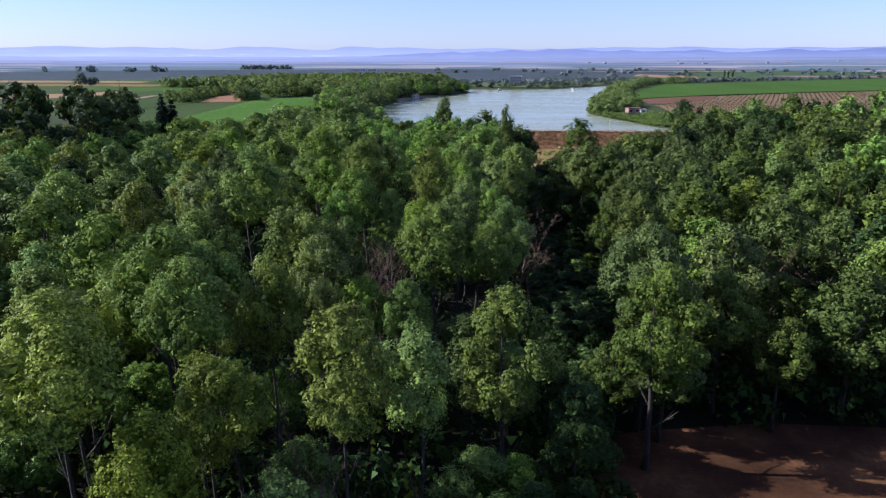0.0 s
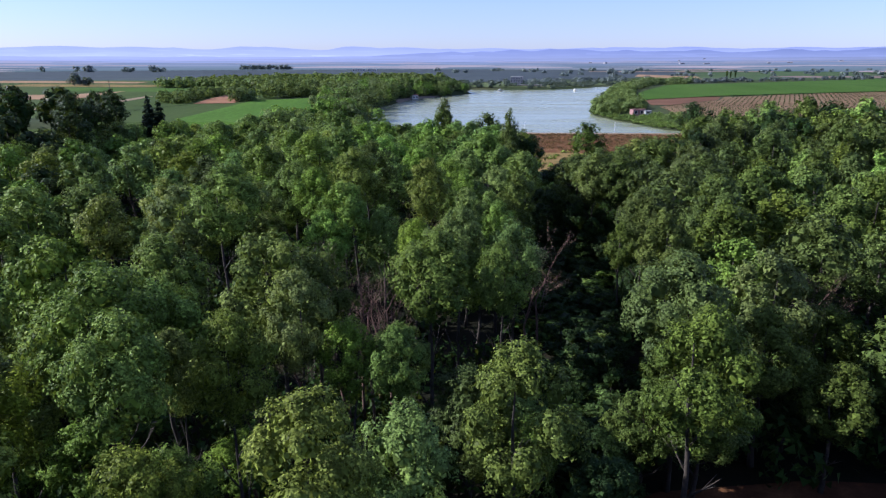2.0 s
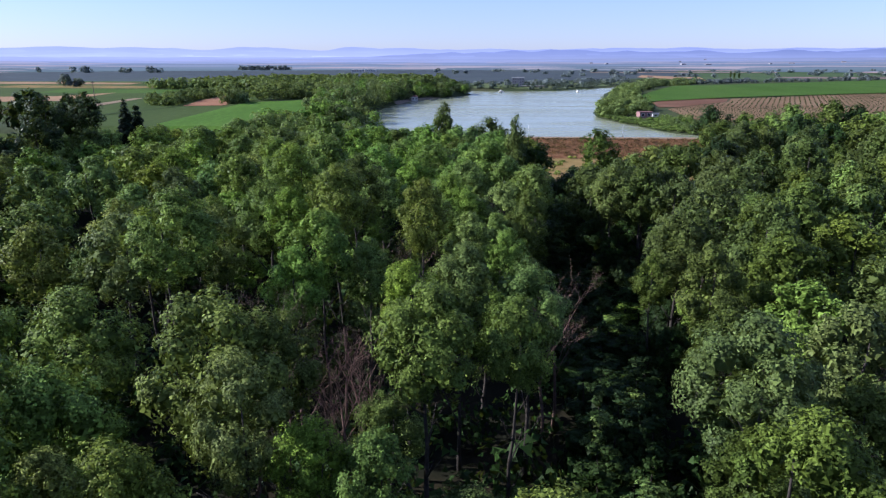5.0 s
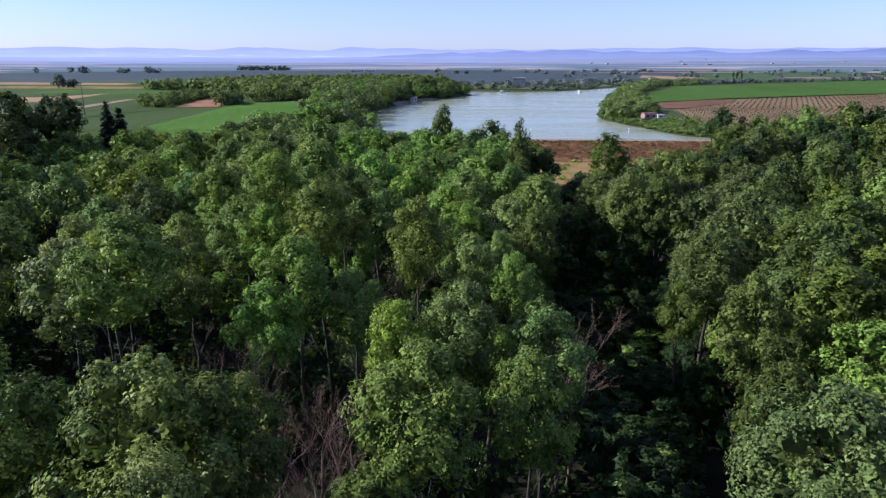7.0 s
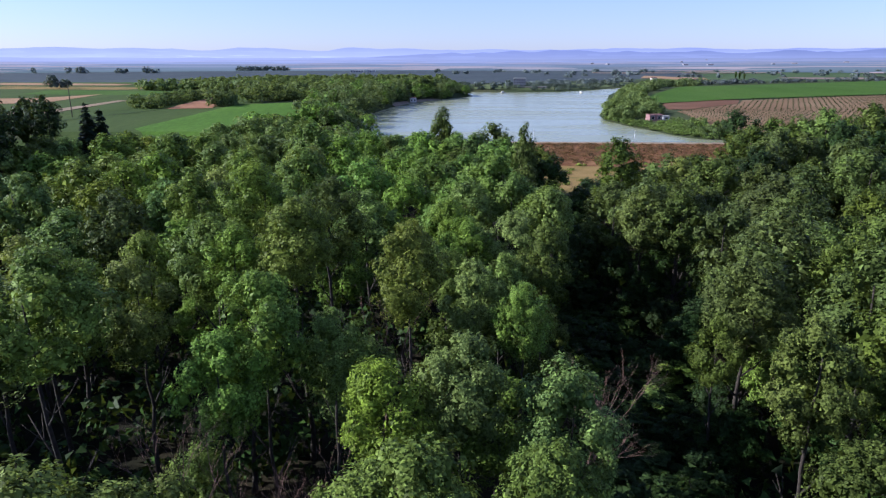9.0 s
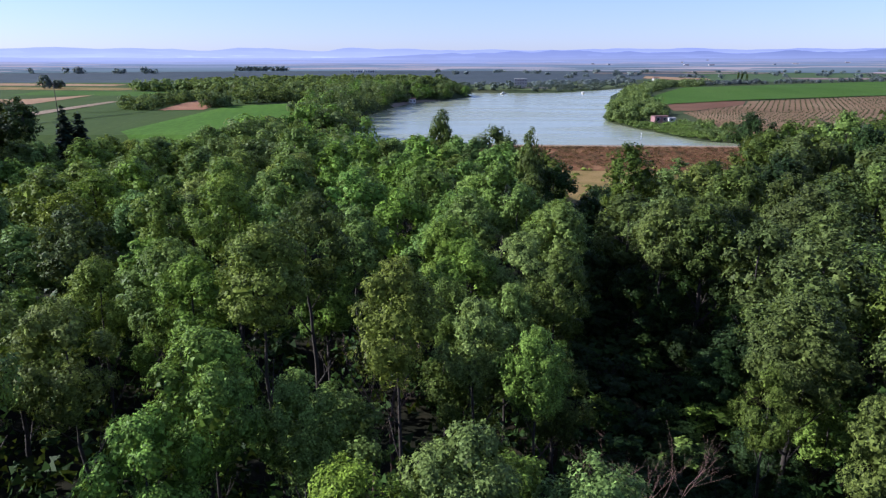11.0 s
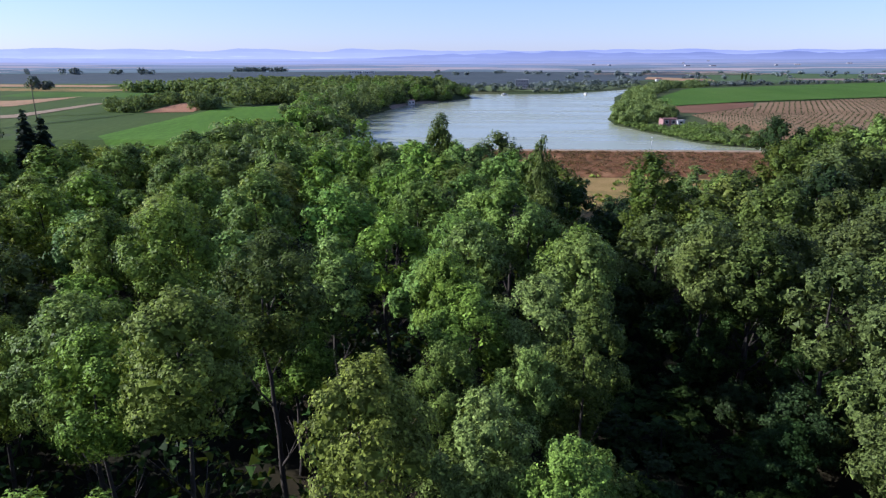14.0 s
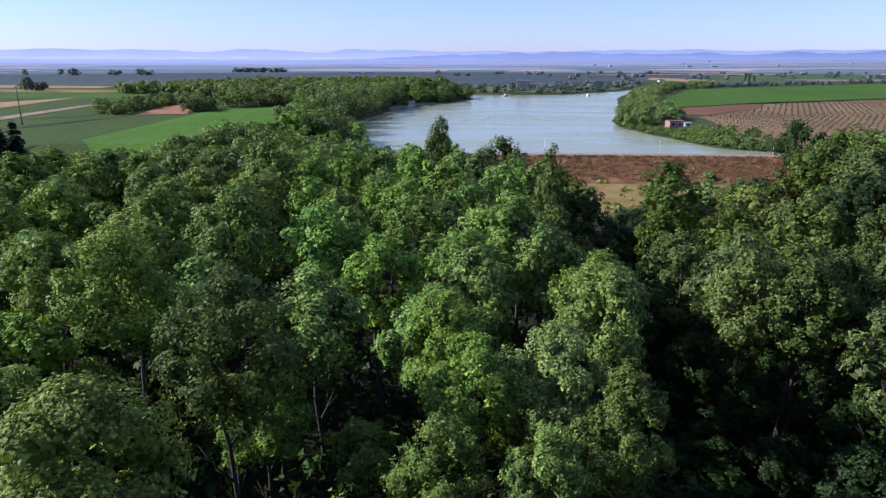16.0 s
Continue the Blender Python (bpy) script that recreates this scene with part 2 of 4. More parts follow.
# ---- geometry helpers ----
def mesh_of(name, verts, faces, material, smooth=False):
    me = bpy.data.meshes.new(name)
    me.from_pydata([tuple(v) for v in verts], [], [tuple(f) for f in faces])
    me.materials.append(material)
    if smooth:
        me.polygons.foreach_set("use_smooth", [True] * len(me.polygons))
    me.update()
    return me


def part(name, data, parent, label="", at=None):
    ob = new(name, data)
    ob.parent = parent
    if at is not None:
        ob.matrix_basis = at
    return tagged(ob, label)


def bm_mesh(name, bm, material, smooth=False):
    me = bpy.data.meshes.new(name)
    bm.to_mesh(me)
    bm.free()
    me.materials.append(material)
    if smooth:
        me.polygons.foreach_set("use_smooth", [True] * len(me.polygons))
    return me


def box_bm(sx, sy, sz, bevel=0.0, base=True):
    bm = bmesh.new()
    bmesh.ops.create_cube(bm, size=1.0)
    bmesh.ops.scale(bm, vec=(sx, sy, sz), verts=bm.verts)
    if base:
        bmesh.ops.translate(bm, vec=(0, 0, sz / 2), verts=bm.verts)
    if bevel:
        bmesh.ops.bevel(bm, geom=bm.edges[:], offset=bevel, segments=1, affect="EDGES")
    return bm


def tube(points, radii, sides=6):
    """Vertices and faces of a tapered tube along points."""
    verts, faces = [], []
    pts = [Vector(p) for p in points]
    for i, (p, r) in enumerate(zip(pts, radii)):
        way = (pts[min(i + 1, len(pts) - 1)] - pts[max(i - 1, 0)]).normalized()
        side = way.cross(Vector((0.3, 0.9, 0.1))).normalized()
        up = side.cross(way)
        for k in range(sides):
            a = 2 * math.pi * k / sides
            verts.append(p + side * (r * math.cos(a)) + up * (r * math.sin(a)))
    for i in range(len(pts) - 1):
        for k in range(sides):
            a, b = i * sides + k, i * sides + (k + 1) % sides
            faces.append((a, b, b + sides, a + sides))
    faces.append(tuple(range(sides))[::-1])
    faces.append(tuple((len(pts) - 1) * sides + k for k in range(sides)))
    return verts, faces


def join(pieces):
    verts, faces = [], []
    for v, f in pieces:
        n = len(verts)
        verts.extend(v)
        faces.extend(tuple(i + n for i in g) for g in f)
    return verts, faces


# ---- terrain ----
LAKE = [(112, 273), (77, 275), (41, 277), (5, 280), (-27, 292), (-40, 325), (-45, 365), (-40, 425), (-30, 478), (-24, 510), (-8, 536), (20, 580), (26, 588),
        (16, 620), (20, 656), (57, 648), (109, 656), (176, 722), (225, 800), (260, 830), (262, 800), (200, 715), (160, 655), (140, 600), (116, 504), (98, 440), (86, 400),
        (83, 372), (86, 348), (93, 322), (98, 298), (118, 284)]


def lake_distance(x, y):
    """Distance to the shore in metres, negative on the water (arrays)."""
    best, inside = np.full(np.shape(x), 1e9), np.zeros(np.shape(x), bool)
    for (ax, ay), (bx, by) in zip(LAKE, LAKE[1:] + LAKE[:1]):
        dx, dy = bx - ax, by - ay
        k = np.clip(((x - ax) * dx + (y - ay) * dy) / (dx * dx + dy * dy), 0, 1)
        best = np.minimum(best, np.hypot(x - ax - k * dx, y - ay - k * dy))
        if dy:
            cross = ((ay > y) != (by > y)) & (x < dx * (y - ay) / dy + ax)
            inside ^= cross
    return np.where(inside, -best, best)


def step(v):
    v = np.clip(v, 0, 1)
    return v * v * (3 - 2 * v)


WATER = 1.7


def land(x, y):
    """Height of the ground (arrays): the wood's valley floor, the plateau with fields, the gentle slope with vines, the lake's bed."""
    x, y = np.asarray(x, float), np.asarray(y, float)
    d = lake_distance(x, y)
    east = step((x - 20) / 60)
    target = 11.5 * (1 - east) + 6.2 * east
    target = target * (1 - step((y - 560) / 200)) + 3.2 * step((y - 540) / 120)
    lift = np.where(x < 20, step((y - 205) / 25) * step((-x - 48) / 14), step((y - 262) / 25)) * step((np.abs(x - 50) - 35) / 30 + step((y - 285) / 20))
    rim = np.where(x < 30, 24.0, 40.0)
    high = WATER + 0.5 + (target - WATER - 0.5) * step(d / rim)
    h = np.where(y > 284, high, high * lift)
    bed = WATER + np.clip(d * 0.22, -3.0, 0.5)
    return np.where(d < 2.5, np.where((y < 284) & (d > 0), 0.0 * h, np.minimum(bed, h + 3)), h)


def land_at(x, y):
    return float(land(np.array([x]), np.array([y]))[0])


xs = np.concatenate([[-4950, -3600, -2400, -1600, -1100, -800, -600], np.arange(-480, 420, 6.0), [450, 520, 650, 850, 1200, 1700, 2500, 3600, 4950]])
ys = np.concatenate([[-900, -500, -250, -100], np.arange(-40, 860, 6.0), [900, 1000, 1200, 1500, 2000, 2800, 3800, 4950]])
gx, gy = np.meshgrid(xs, ys)
gz = land(gx, gy)
nx, ny = len(xs), len(ys)
idx = np.arange(nx * ny).reshape(ny, nx)
gf = np.stack([idx[:-1, :-1], idx[:-1, 1:], idx[1:, 1:], idx[1:, :-1]], -1).reshape(-1, 4)
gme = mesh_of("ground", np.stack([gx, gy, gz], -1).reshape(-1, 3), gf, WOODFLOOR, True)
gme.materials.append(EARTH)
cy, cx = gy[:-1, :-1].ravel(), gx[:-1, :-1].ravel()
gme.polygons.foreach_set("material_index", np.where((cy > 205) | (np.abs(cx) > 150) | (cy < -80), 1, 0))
ground = tagged(new("ground", gme), "flat open country and woodland floor darkened with painted shade, reaching the horizon", "ground", kind="structure")


def sheet(name, corners, lift, material, label, category, kind="structure", group=""):
    """A polygon of land cover that follows the ground."""
    me = bpy.data.meshes.new(name)
    bm = bmesh.new()
    for x, y in corners:
        bm.verts.new((x, y, 0))
    bm.faces.new(bm.verts)
    bmesh.ops.recalc_face_normals(bm, faces=bm.faces)
    bmesh.ops.triangulate(bm, faces=bm.faces)
    for axis, lines in ((0, xs), (1, ys)):
        lo, hi = min(c[axis] for c in corners), max(c[axis] for c in corners)
        cuts = [v for v in lines if lo < v < hi]
        if len(cuts) > 90:
            cuts = cuts[::4]
        for v in cuts:
            at, way = [0, 0, 0], [0, 0, 0]
            at[axis], way[axis] = v, 1
            bmesh.ops.bisect_plane(bm, geom=bm.verts[:] + bm.edges[:] + bm.faces[:], plane_co=at, plane_no=way)
    vx = np.array([v.co.x for v in bm.verts])
    vy = np.array([v.co.y for v in bm.verts])
    for v, z in zip(bm.verts, land(vx, vy)):
        v.co.z = float(z) + lift
    if sum(f.normal.z for f in bm.faces) < 0:
        bmesh.ops.reverse_faces(bm, faces=bm.faces)
    bm.to_mesh(me)
    bm.free()
    me.materials.append(material)
    return tagged(new(name, me), label, category, group, kind)


# water: the lake's outline pushed out under the banks, but not over the dam
wv = []
for i, (x, y) in enumerate(LAKE):
    a, b = Vector(LAKE[i - 1]), Vector(LAKE[(i + 1) % len(LAKE)])
    t2 = (b - a).normalized()
    out = Vector((-t2.y, t2.x)) * (5.0 if y > 290 else 0.0)
    q = Vector((x, y)) + out
    wv.append((q.x, q.y, WATER))
bm = bmesh.new()
for v in wv:
    bm.verts.new(v)
bm.faces.new(bm.verts)
bmesh.ops.triangulate(bm, faces=bm.faces)
bmesh.ops.recalc_face_normals(bm, faces=bm.faces)
if sum(f.normal.z for f in bm.faces) < 0:
    bmesh.ops.reverse_faces(bm, faces=bm.faces)
water = tagged(new("water", bm_mesh("water", bm, water_material())), "calm grey-blue lake with pale streaks of wind", "water", kind="structure")

# ---- far country ----
rng = np.random.default_rng(7)


def ridge(name, radius, a0, a1, base, height, material, label, seed, lumps, swing=0.42):
    angles = np.radians(np.linspace(a0, a1, 240))
    verts, faces = [], []
    for i, a in enumerate(angles):
        h = height * (0.84 + swing * noise.fractal(Vector((lumps * a, seed, 0)), 1.0, 2.0, 6)) * min(1.0, 0.1 + 6 * (a - angles[0]), 0.1 + 6 * (angles[-1] - a))
        x, y = radius * math.sin(a), radius * math.cos(a)
        verts += [(x, y, -20), (x, y, base + max(4.0, h)), (x * 1.02, y * 1.02, -20)]
        if i:
            k = 3 * i
            faces += [(k - 3, k, k + 1, k - 2), (k - 2, k + 1, k + 2, k - 1)]
    return tagged(new(name, mesh_of(name, verts, faces, material, True)), label, "hills", kind="structure")


# blue and violet air haze is painted into the ridges' glow
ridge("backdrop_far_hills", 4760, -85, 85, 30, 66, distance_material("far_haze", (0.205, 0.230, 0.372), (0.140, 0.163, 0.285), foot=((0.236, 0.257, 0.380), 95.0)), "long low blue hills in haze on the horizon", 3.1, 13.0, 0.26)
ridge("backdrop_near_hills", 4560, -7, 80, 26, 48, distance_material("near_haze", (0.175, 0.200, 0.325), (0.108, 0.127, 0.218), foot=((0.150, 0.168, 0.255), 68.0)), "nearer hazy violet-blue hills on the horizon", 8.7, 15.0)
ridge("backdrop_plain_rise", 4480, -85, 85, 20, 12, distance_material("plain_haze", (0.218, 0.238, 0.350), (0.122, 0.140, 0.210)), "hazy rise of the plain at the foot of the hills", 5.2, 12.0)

# blue-grey air haze is painted into the orchards' ground colour
ORCHARD_HAZE = ground_material("hazed_orchards", ((0.048, 0.060, 0.070), (0.058, 0.072, 0.080), (0.070, 0.086, 0.080)), 0.004, 0.05)
sheet("orchards_far", [(-1500, 860), (-500, 800), (10, 790), (260, 960), (420, 1100), (520, 1560), (-1500, 1560)], 0.25, ORCHARD_HAZE, "wide dark orchards on the distant plain, blued with painted haze", "orchard")
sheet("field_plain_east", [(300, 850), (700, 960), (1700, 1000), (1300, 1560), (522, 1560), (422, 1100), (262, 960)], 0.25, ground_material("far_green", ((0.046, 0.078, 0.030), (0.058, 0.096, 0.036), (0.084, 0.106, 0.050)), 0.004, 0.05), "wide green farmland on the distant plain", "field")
# the plain beyond them, its haze painted into a glowing colour
pv, pf = [], []
far_angles = np.radians(np.linspace(-80, 80, 97))
for i, a in enumerate(far_angles):
    east = max(0.0, math.sin(a))
    for dist, z in ((1560, 3.6), (2000, 4 + 4 * east), (2800, 7 + 9 * east), (3600, 12 + 14 * east), (4470, 17 + 20 * east)):
        pv.append((dist * math.sin(a), dist * math.cos(a), z))
    if i:
        for k in range(4):
            q = 5 * (i - 1) + k
            pf.append((q, q + 5, q + 6, q + 1))


def far_level(x, y):
    """Height of the far plain."""
    dist, east = math.hypot(x, y), max(0.0, x / math.hypot(x, y))
    return float(np.interp(dist, [1560, 2000, 2800, 3600, 4470], [3.6, 4 + 4 * east, 7 + 9 * east, 12 + 14 * east, 17 + 20 * east]))


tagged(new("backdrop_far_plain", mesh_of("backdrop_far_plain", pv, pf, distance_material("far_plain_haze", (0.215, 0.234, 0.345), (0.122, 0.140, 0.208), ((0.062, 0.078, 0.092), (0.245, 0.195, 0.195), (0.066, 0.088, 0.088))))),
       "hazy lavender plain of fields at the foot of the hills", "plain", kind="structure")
# muted field tones with some distance haze mixed into the colour
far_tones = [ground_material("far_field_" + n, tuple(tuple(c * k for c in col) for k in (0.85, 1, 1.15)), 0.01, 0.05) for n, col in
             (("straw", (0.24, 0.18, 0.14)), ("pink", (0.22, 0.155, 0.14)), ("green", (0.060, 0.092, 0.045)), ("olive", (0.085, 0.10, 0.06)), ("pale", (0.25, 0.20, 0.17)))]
for i in range(40):
    dist = rng.uniform(1000, 1540)
    side = rng.uniform(-0.75, 0.95)
    if side < 0.3:
        continue
    w, dep = rng.uniform(60, 420) * dist / 2500, rng.uniform(25, 100) * dist / 2000
    cx0, cy0, sk = side * dist, dist, rng.uniform(-60, 60)
    lift = 0.5 + 0.02 * i
    tone = rng.choice(5, p=[0.26, 0.2, 0.2, 0.16, 0.18])
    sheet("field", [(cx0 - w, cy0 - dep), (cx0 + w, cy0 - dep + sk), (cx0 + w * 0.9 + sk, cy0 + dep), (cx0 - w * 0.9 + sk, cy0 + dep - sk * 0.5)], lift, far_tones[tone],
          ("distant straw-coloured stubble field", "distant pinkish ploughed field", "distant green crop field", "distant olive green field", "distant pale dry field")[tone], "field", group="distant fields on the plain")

# ---- fields round the lake ----
sheet("field_plain_green", [(-420, 196), (-44, 196), (-44, 262), (-60, 285), (-66, 300), (-110, 420), (-240, 720), (-700, 760), (-700, 400)], 0.10, CROP_DULL, "wide dull green fields on the plateau", "field")
sheet("field_dull_crop", [(-119, 205), (-119, 311), (-100, 318), (-95, 330), (-92, 240), (-76, 205)], 0.18, CROP_DULL, "flat dull green crop field", "field")
sheet("field_bright_crop", [(-95, 322), (-95, 341), (-69, 361), (-58, 342), (-50, 318), (-46, 285), (-48, 250), (-56, 212), (-76, 212), (-94, 238)], 0.26, CROP_FRESH, "bright green crop field beside the wood", "field")
sheet("field_dark_strip", [(-250, 430), (-130, 420), (-122, 440), (-140, 462), (-260, 478)], 0.20, CROP_BRIGHT, "strip of darker green crop", "field")
sheet("field_olive_strip", [(-330, 500), (-214, 486), (-205, 520), (-330, 540)], 0.20, MEADOW, "strip of olive dry grass", "field")
sheet("field_green_strip", [(-420, 610), (-250, 580), (-248, 640), (-430, 680)], 0.20, CROP_BRIGHT, "strip of green crop far across the plateau", "field")
sheet("field_rough_grass", [(-163, 373), (-148, 300), (-132, 312), (-140, 372), (-158, 400)], 0.20, CROP_DULL, "rough weedy grass beside the track", "grass")
sheet("field_orange", [(-117, 318), (-99, 322), (-104, 350), (-117, 409), (-123, 409), (-123, 360)], 0.26, ground_material("orange_soil", ((0.235, 0.115, 0.062), (0.290, 0.150, 0.084), (0.330, 0.185, 0.105)), 0.03, 0.8), "orange-brown bare field between hedges", "field")
sheet("field_tan", [(-300, 378), (-216, 392), (-201, 430), (-191, 353), (-280, 330)], 0.26, STUBBLE, "tan stubble field", "field")
sheet("dirt_track", [(-240, 225), (-162, 308), (-164, 373), (-159, 373), (-153, 296), (-225, 215)], 0.30, GRAVEL, "pale dirt track between green fields", "track")
sheet("field_strip", [(-520, 600), (-346, 590), (-246, 570), (-250, 552), (-326, 556), (-520, 560)], 0.26, STUBBLE, "narrow straw-coloured field strip", "field")
sheet("field_strip_far", [(-600, 740), (-435, 726), (-241, 696), (-245, 680), (-414, 688), (-600, 700)], 0.30, STUBBLE, "narrow pale field strip", "field")
sheet("field_furrow", [(-140, 240), (-118, 312), (-117.4, 312), (-117.8, 308), (-139, 239)], 0.34, DITCH, "dark ditch along the field edge", "ditch")
sheet("field_hill_green", [(126, 432), (150, 443), (187, 468), (299, 516), (700, 640), (1000, 1100), (517, 870), (290, 740), (205, 618), (150, 520)], 0.5, CROP_BRIGHT, "broad green crop field on the slope above the lake", "field")
sheet("field_red_soil", [(124, 412), (126, 428), (171, 460), (190, 462), (175, 430), (128, 384), (120, 388)], 0.2, SOIL, "bare reddish ploughed soil", "field")
sheet("vineyard_soil", [(120, 375), (128, 382), (176, 430), (192, 462), (299, 513), (520, 590), (420, 430), (202, 340), (150, 285), (112, 292)], 0.14, VINESOIL, "dry pinkish vineyard soil", "field")
sheet("field_yellow", [(285, 1004), (338, 880), (378, 1005), (324, 1118)], 0.9, STUBBLE, "yellow stubble field beyond the lake", "field")
sheet("field_dry_meadow", [(20, 168), (24, 186), (30, 240), (100, 236), (75, 200), (54, 172), (38, 164)], 0.06, MEADOW, "dry straw-coloured meadow below the dam", "meadow")

sheet("villa_slope", [(14, 668), (58, 662), (108, 668), (172, 735), (232, 850), (120, 800), (-30, 770), (-20, 690)], 0.4, ground_material("terraced_grass", ((0.088, 0.118, 0.050), (0.110, 0.140, 0.056), (0.160, 0.160, 0.078)), 0.03, 0.4), "olive green slope with terraces round the villa", "slope")
sheet("clearing", [(3, 13), (9, 7), (17, 8), (24, 4), (33, 11), (44, 22), (56, 36), (50, 52), (30, 53.5), (17, 52), (11, 49), (9.5, 38), (5, 30)], 0.03, LITTER, "brown leaf litter and bare soil in a clearing", "clearing")
SAND = ground_material("sand", ((0.224, 0.178, 0.132), (0.277, 0.224, 0.165), (0.317, 0.264, 0.205)), 0.2, 1.5)
sheet("beach", [(-31, 470), (-27, 478), (-21, 506), (-6, 530), (4, 546), (-2, 548), (-16, 530), (-27, 510), (-35, 480)], 0.12, SAND, "narrow pale sandy beach on the lake shore", "beach")

# ---- the dam ----
dv, df = [], []
prof = [(-36, -0.3), (-31, 0.35), (-5.0, 3.2), (-4.2, 3.4), (0.0, 3.4), (0.6, 3.3), (9.0, -1.5)]
dam_x = np.linspace(-40, 122, 82)
for i, x in enumerate(dam_x):
    crest = 272.5 - 0.045 * (x - 60)
    for k, (o, z) in enumerate(prof):
        bumpy = 0.25 * noise.noise(Vector((x * 0.12, k * 3.3, 0))) if 0 < k < 3 else 0
        dv.append((x, crest + o + bumpy, z + bumpy * 0.5))
    if i:
        for k in range(len(prof) - 1):
            a = (i - 1) * len(prof) + k
            df.append((a, a + len(prof), a + len(prof) + 1, a + 1))
dme = mesh_of("dam", dv, df, DAMGRASS)
dme.materials.append(GRAVEL)
dme.polygons.foreach_set("material_index", [1 if p % (len(prof) - 1) in (3,) else 0 for p in range(len(df))])
tagged(new("dam", dme), "long earth dam with dry reddish grass and a gravel crest", "dam", kind="structure")

# ---- trees ----
def leaf_faces(pos, normal, size, rng, aspect=0.82):
    """Small pointed leaf sprays at pos, facing normal: three corners each."""
    n = len(pos)
    normal = normal / np.linalg.norm(normal, axis=1, keepdims=True)
    rand = rng.normal(size=(n, 3))
    u = np.cross(normal, rand)
    u /= np.linalg.norm(u, axis=1, keepdims=True) + 1e-9
    v = np.cross(normal, u)
    s = (size * rng.uniform(0.6, 1.4, n))[:, None]
    w = s * aspect * 0.5
    return np.stack([pos + u * s * 0.6, pos - u * s * 0.4 + v * w, pos - u * s * 0.4 - v * w], 1).reshape(-1, 3)


HABIT = {  # crown base, height of the widest part (shares of the height and of the crown), number of boughs, bough size, upright stretch
    "round": (0.54, 0.34, 17, 0.40, 0.92),
    "tall": (0.49, 0.38, 20, 0.37, 0.95),
    "broad": (0.56, 0.40, 17, 0.40, 0.9),
    "bush": (0.02, 0.30, 10, 0.42, 1.0),
    "column": (0.08, 0.72, 30, 0.50, 1.35),
}


def boughs_of(shape, rng, share=1.0):
    """Centres and radii of the boughs of a crown, for a tree 19 m high with a crown 4.3 m in radius."""
    base, wide, n, rb, tall = HABIT[shape]
    n = max(8, int(n * share))
    out = []
    lean = rng.uniform(-0.6, 0.6, 2)
    for i in range(n):
        u = 1 - (i + rng.uniform(0.1, 0.9)) / n * 0.98
        a = i * 2.39996 + rng.uniform(-0.45, 0.45)
        R = math.sqrt(max(0.0, 1 - ((u - wide) / (1 - wide)) ** 2)) if u > wide else 0.42 + 0.58 * u / wide
        r = 4.3 * rb * rng.uniform(0.68, 1.20)
        reach = max(0.0, 4.3 * R * rng.uniform(0.84, 1.10) - r * 0.78)
        z = 19 * (base + (1 - base) * u) - r * 0.8 * u + rng.uniform(-0.35, 0.35)
        out.append((reach * math.cos(a) + lean[0] * u, reach * math.sin(a) + lean[1] * u, z, r))
    return np.array(out), np.array([0.0, 0.0, 19 * (base + (1 - base) * (wide - 0.22))]), tall


BALL = bmesh.new()
bmesh.ops.create_icosphere(BALL, subdivisions=1, radius=1.0)
BALL_FACES = np.array([[tuple(v.co) for v in f.verts] for f in BALL.faces]).reshape(-1, 3)
BALL.free()


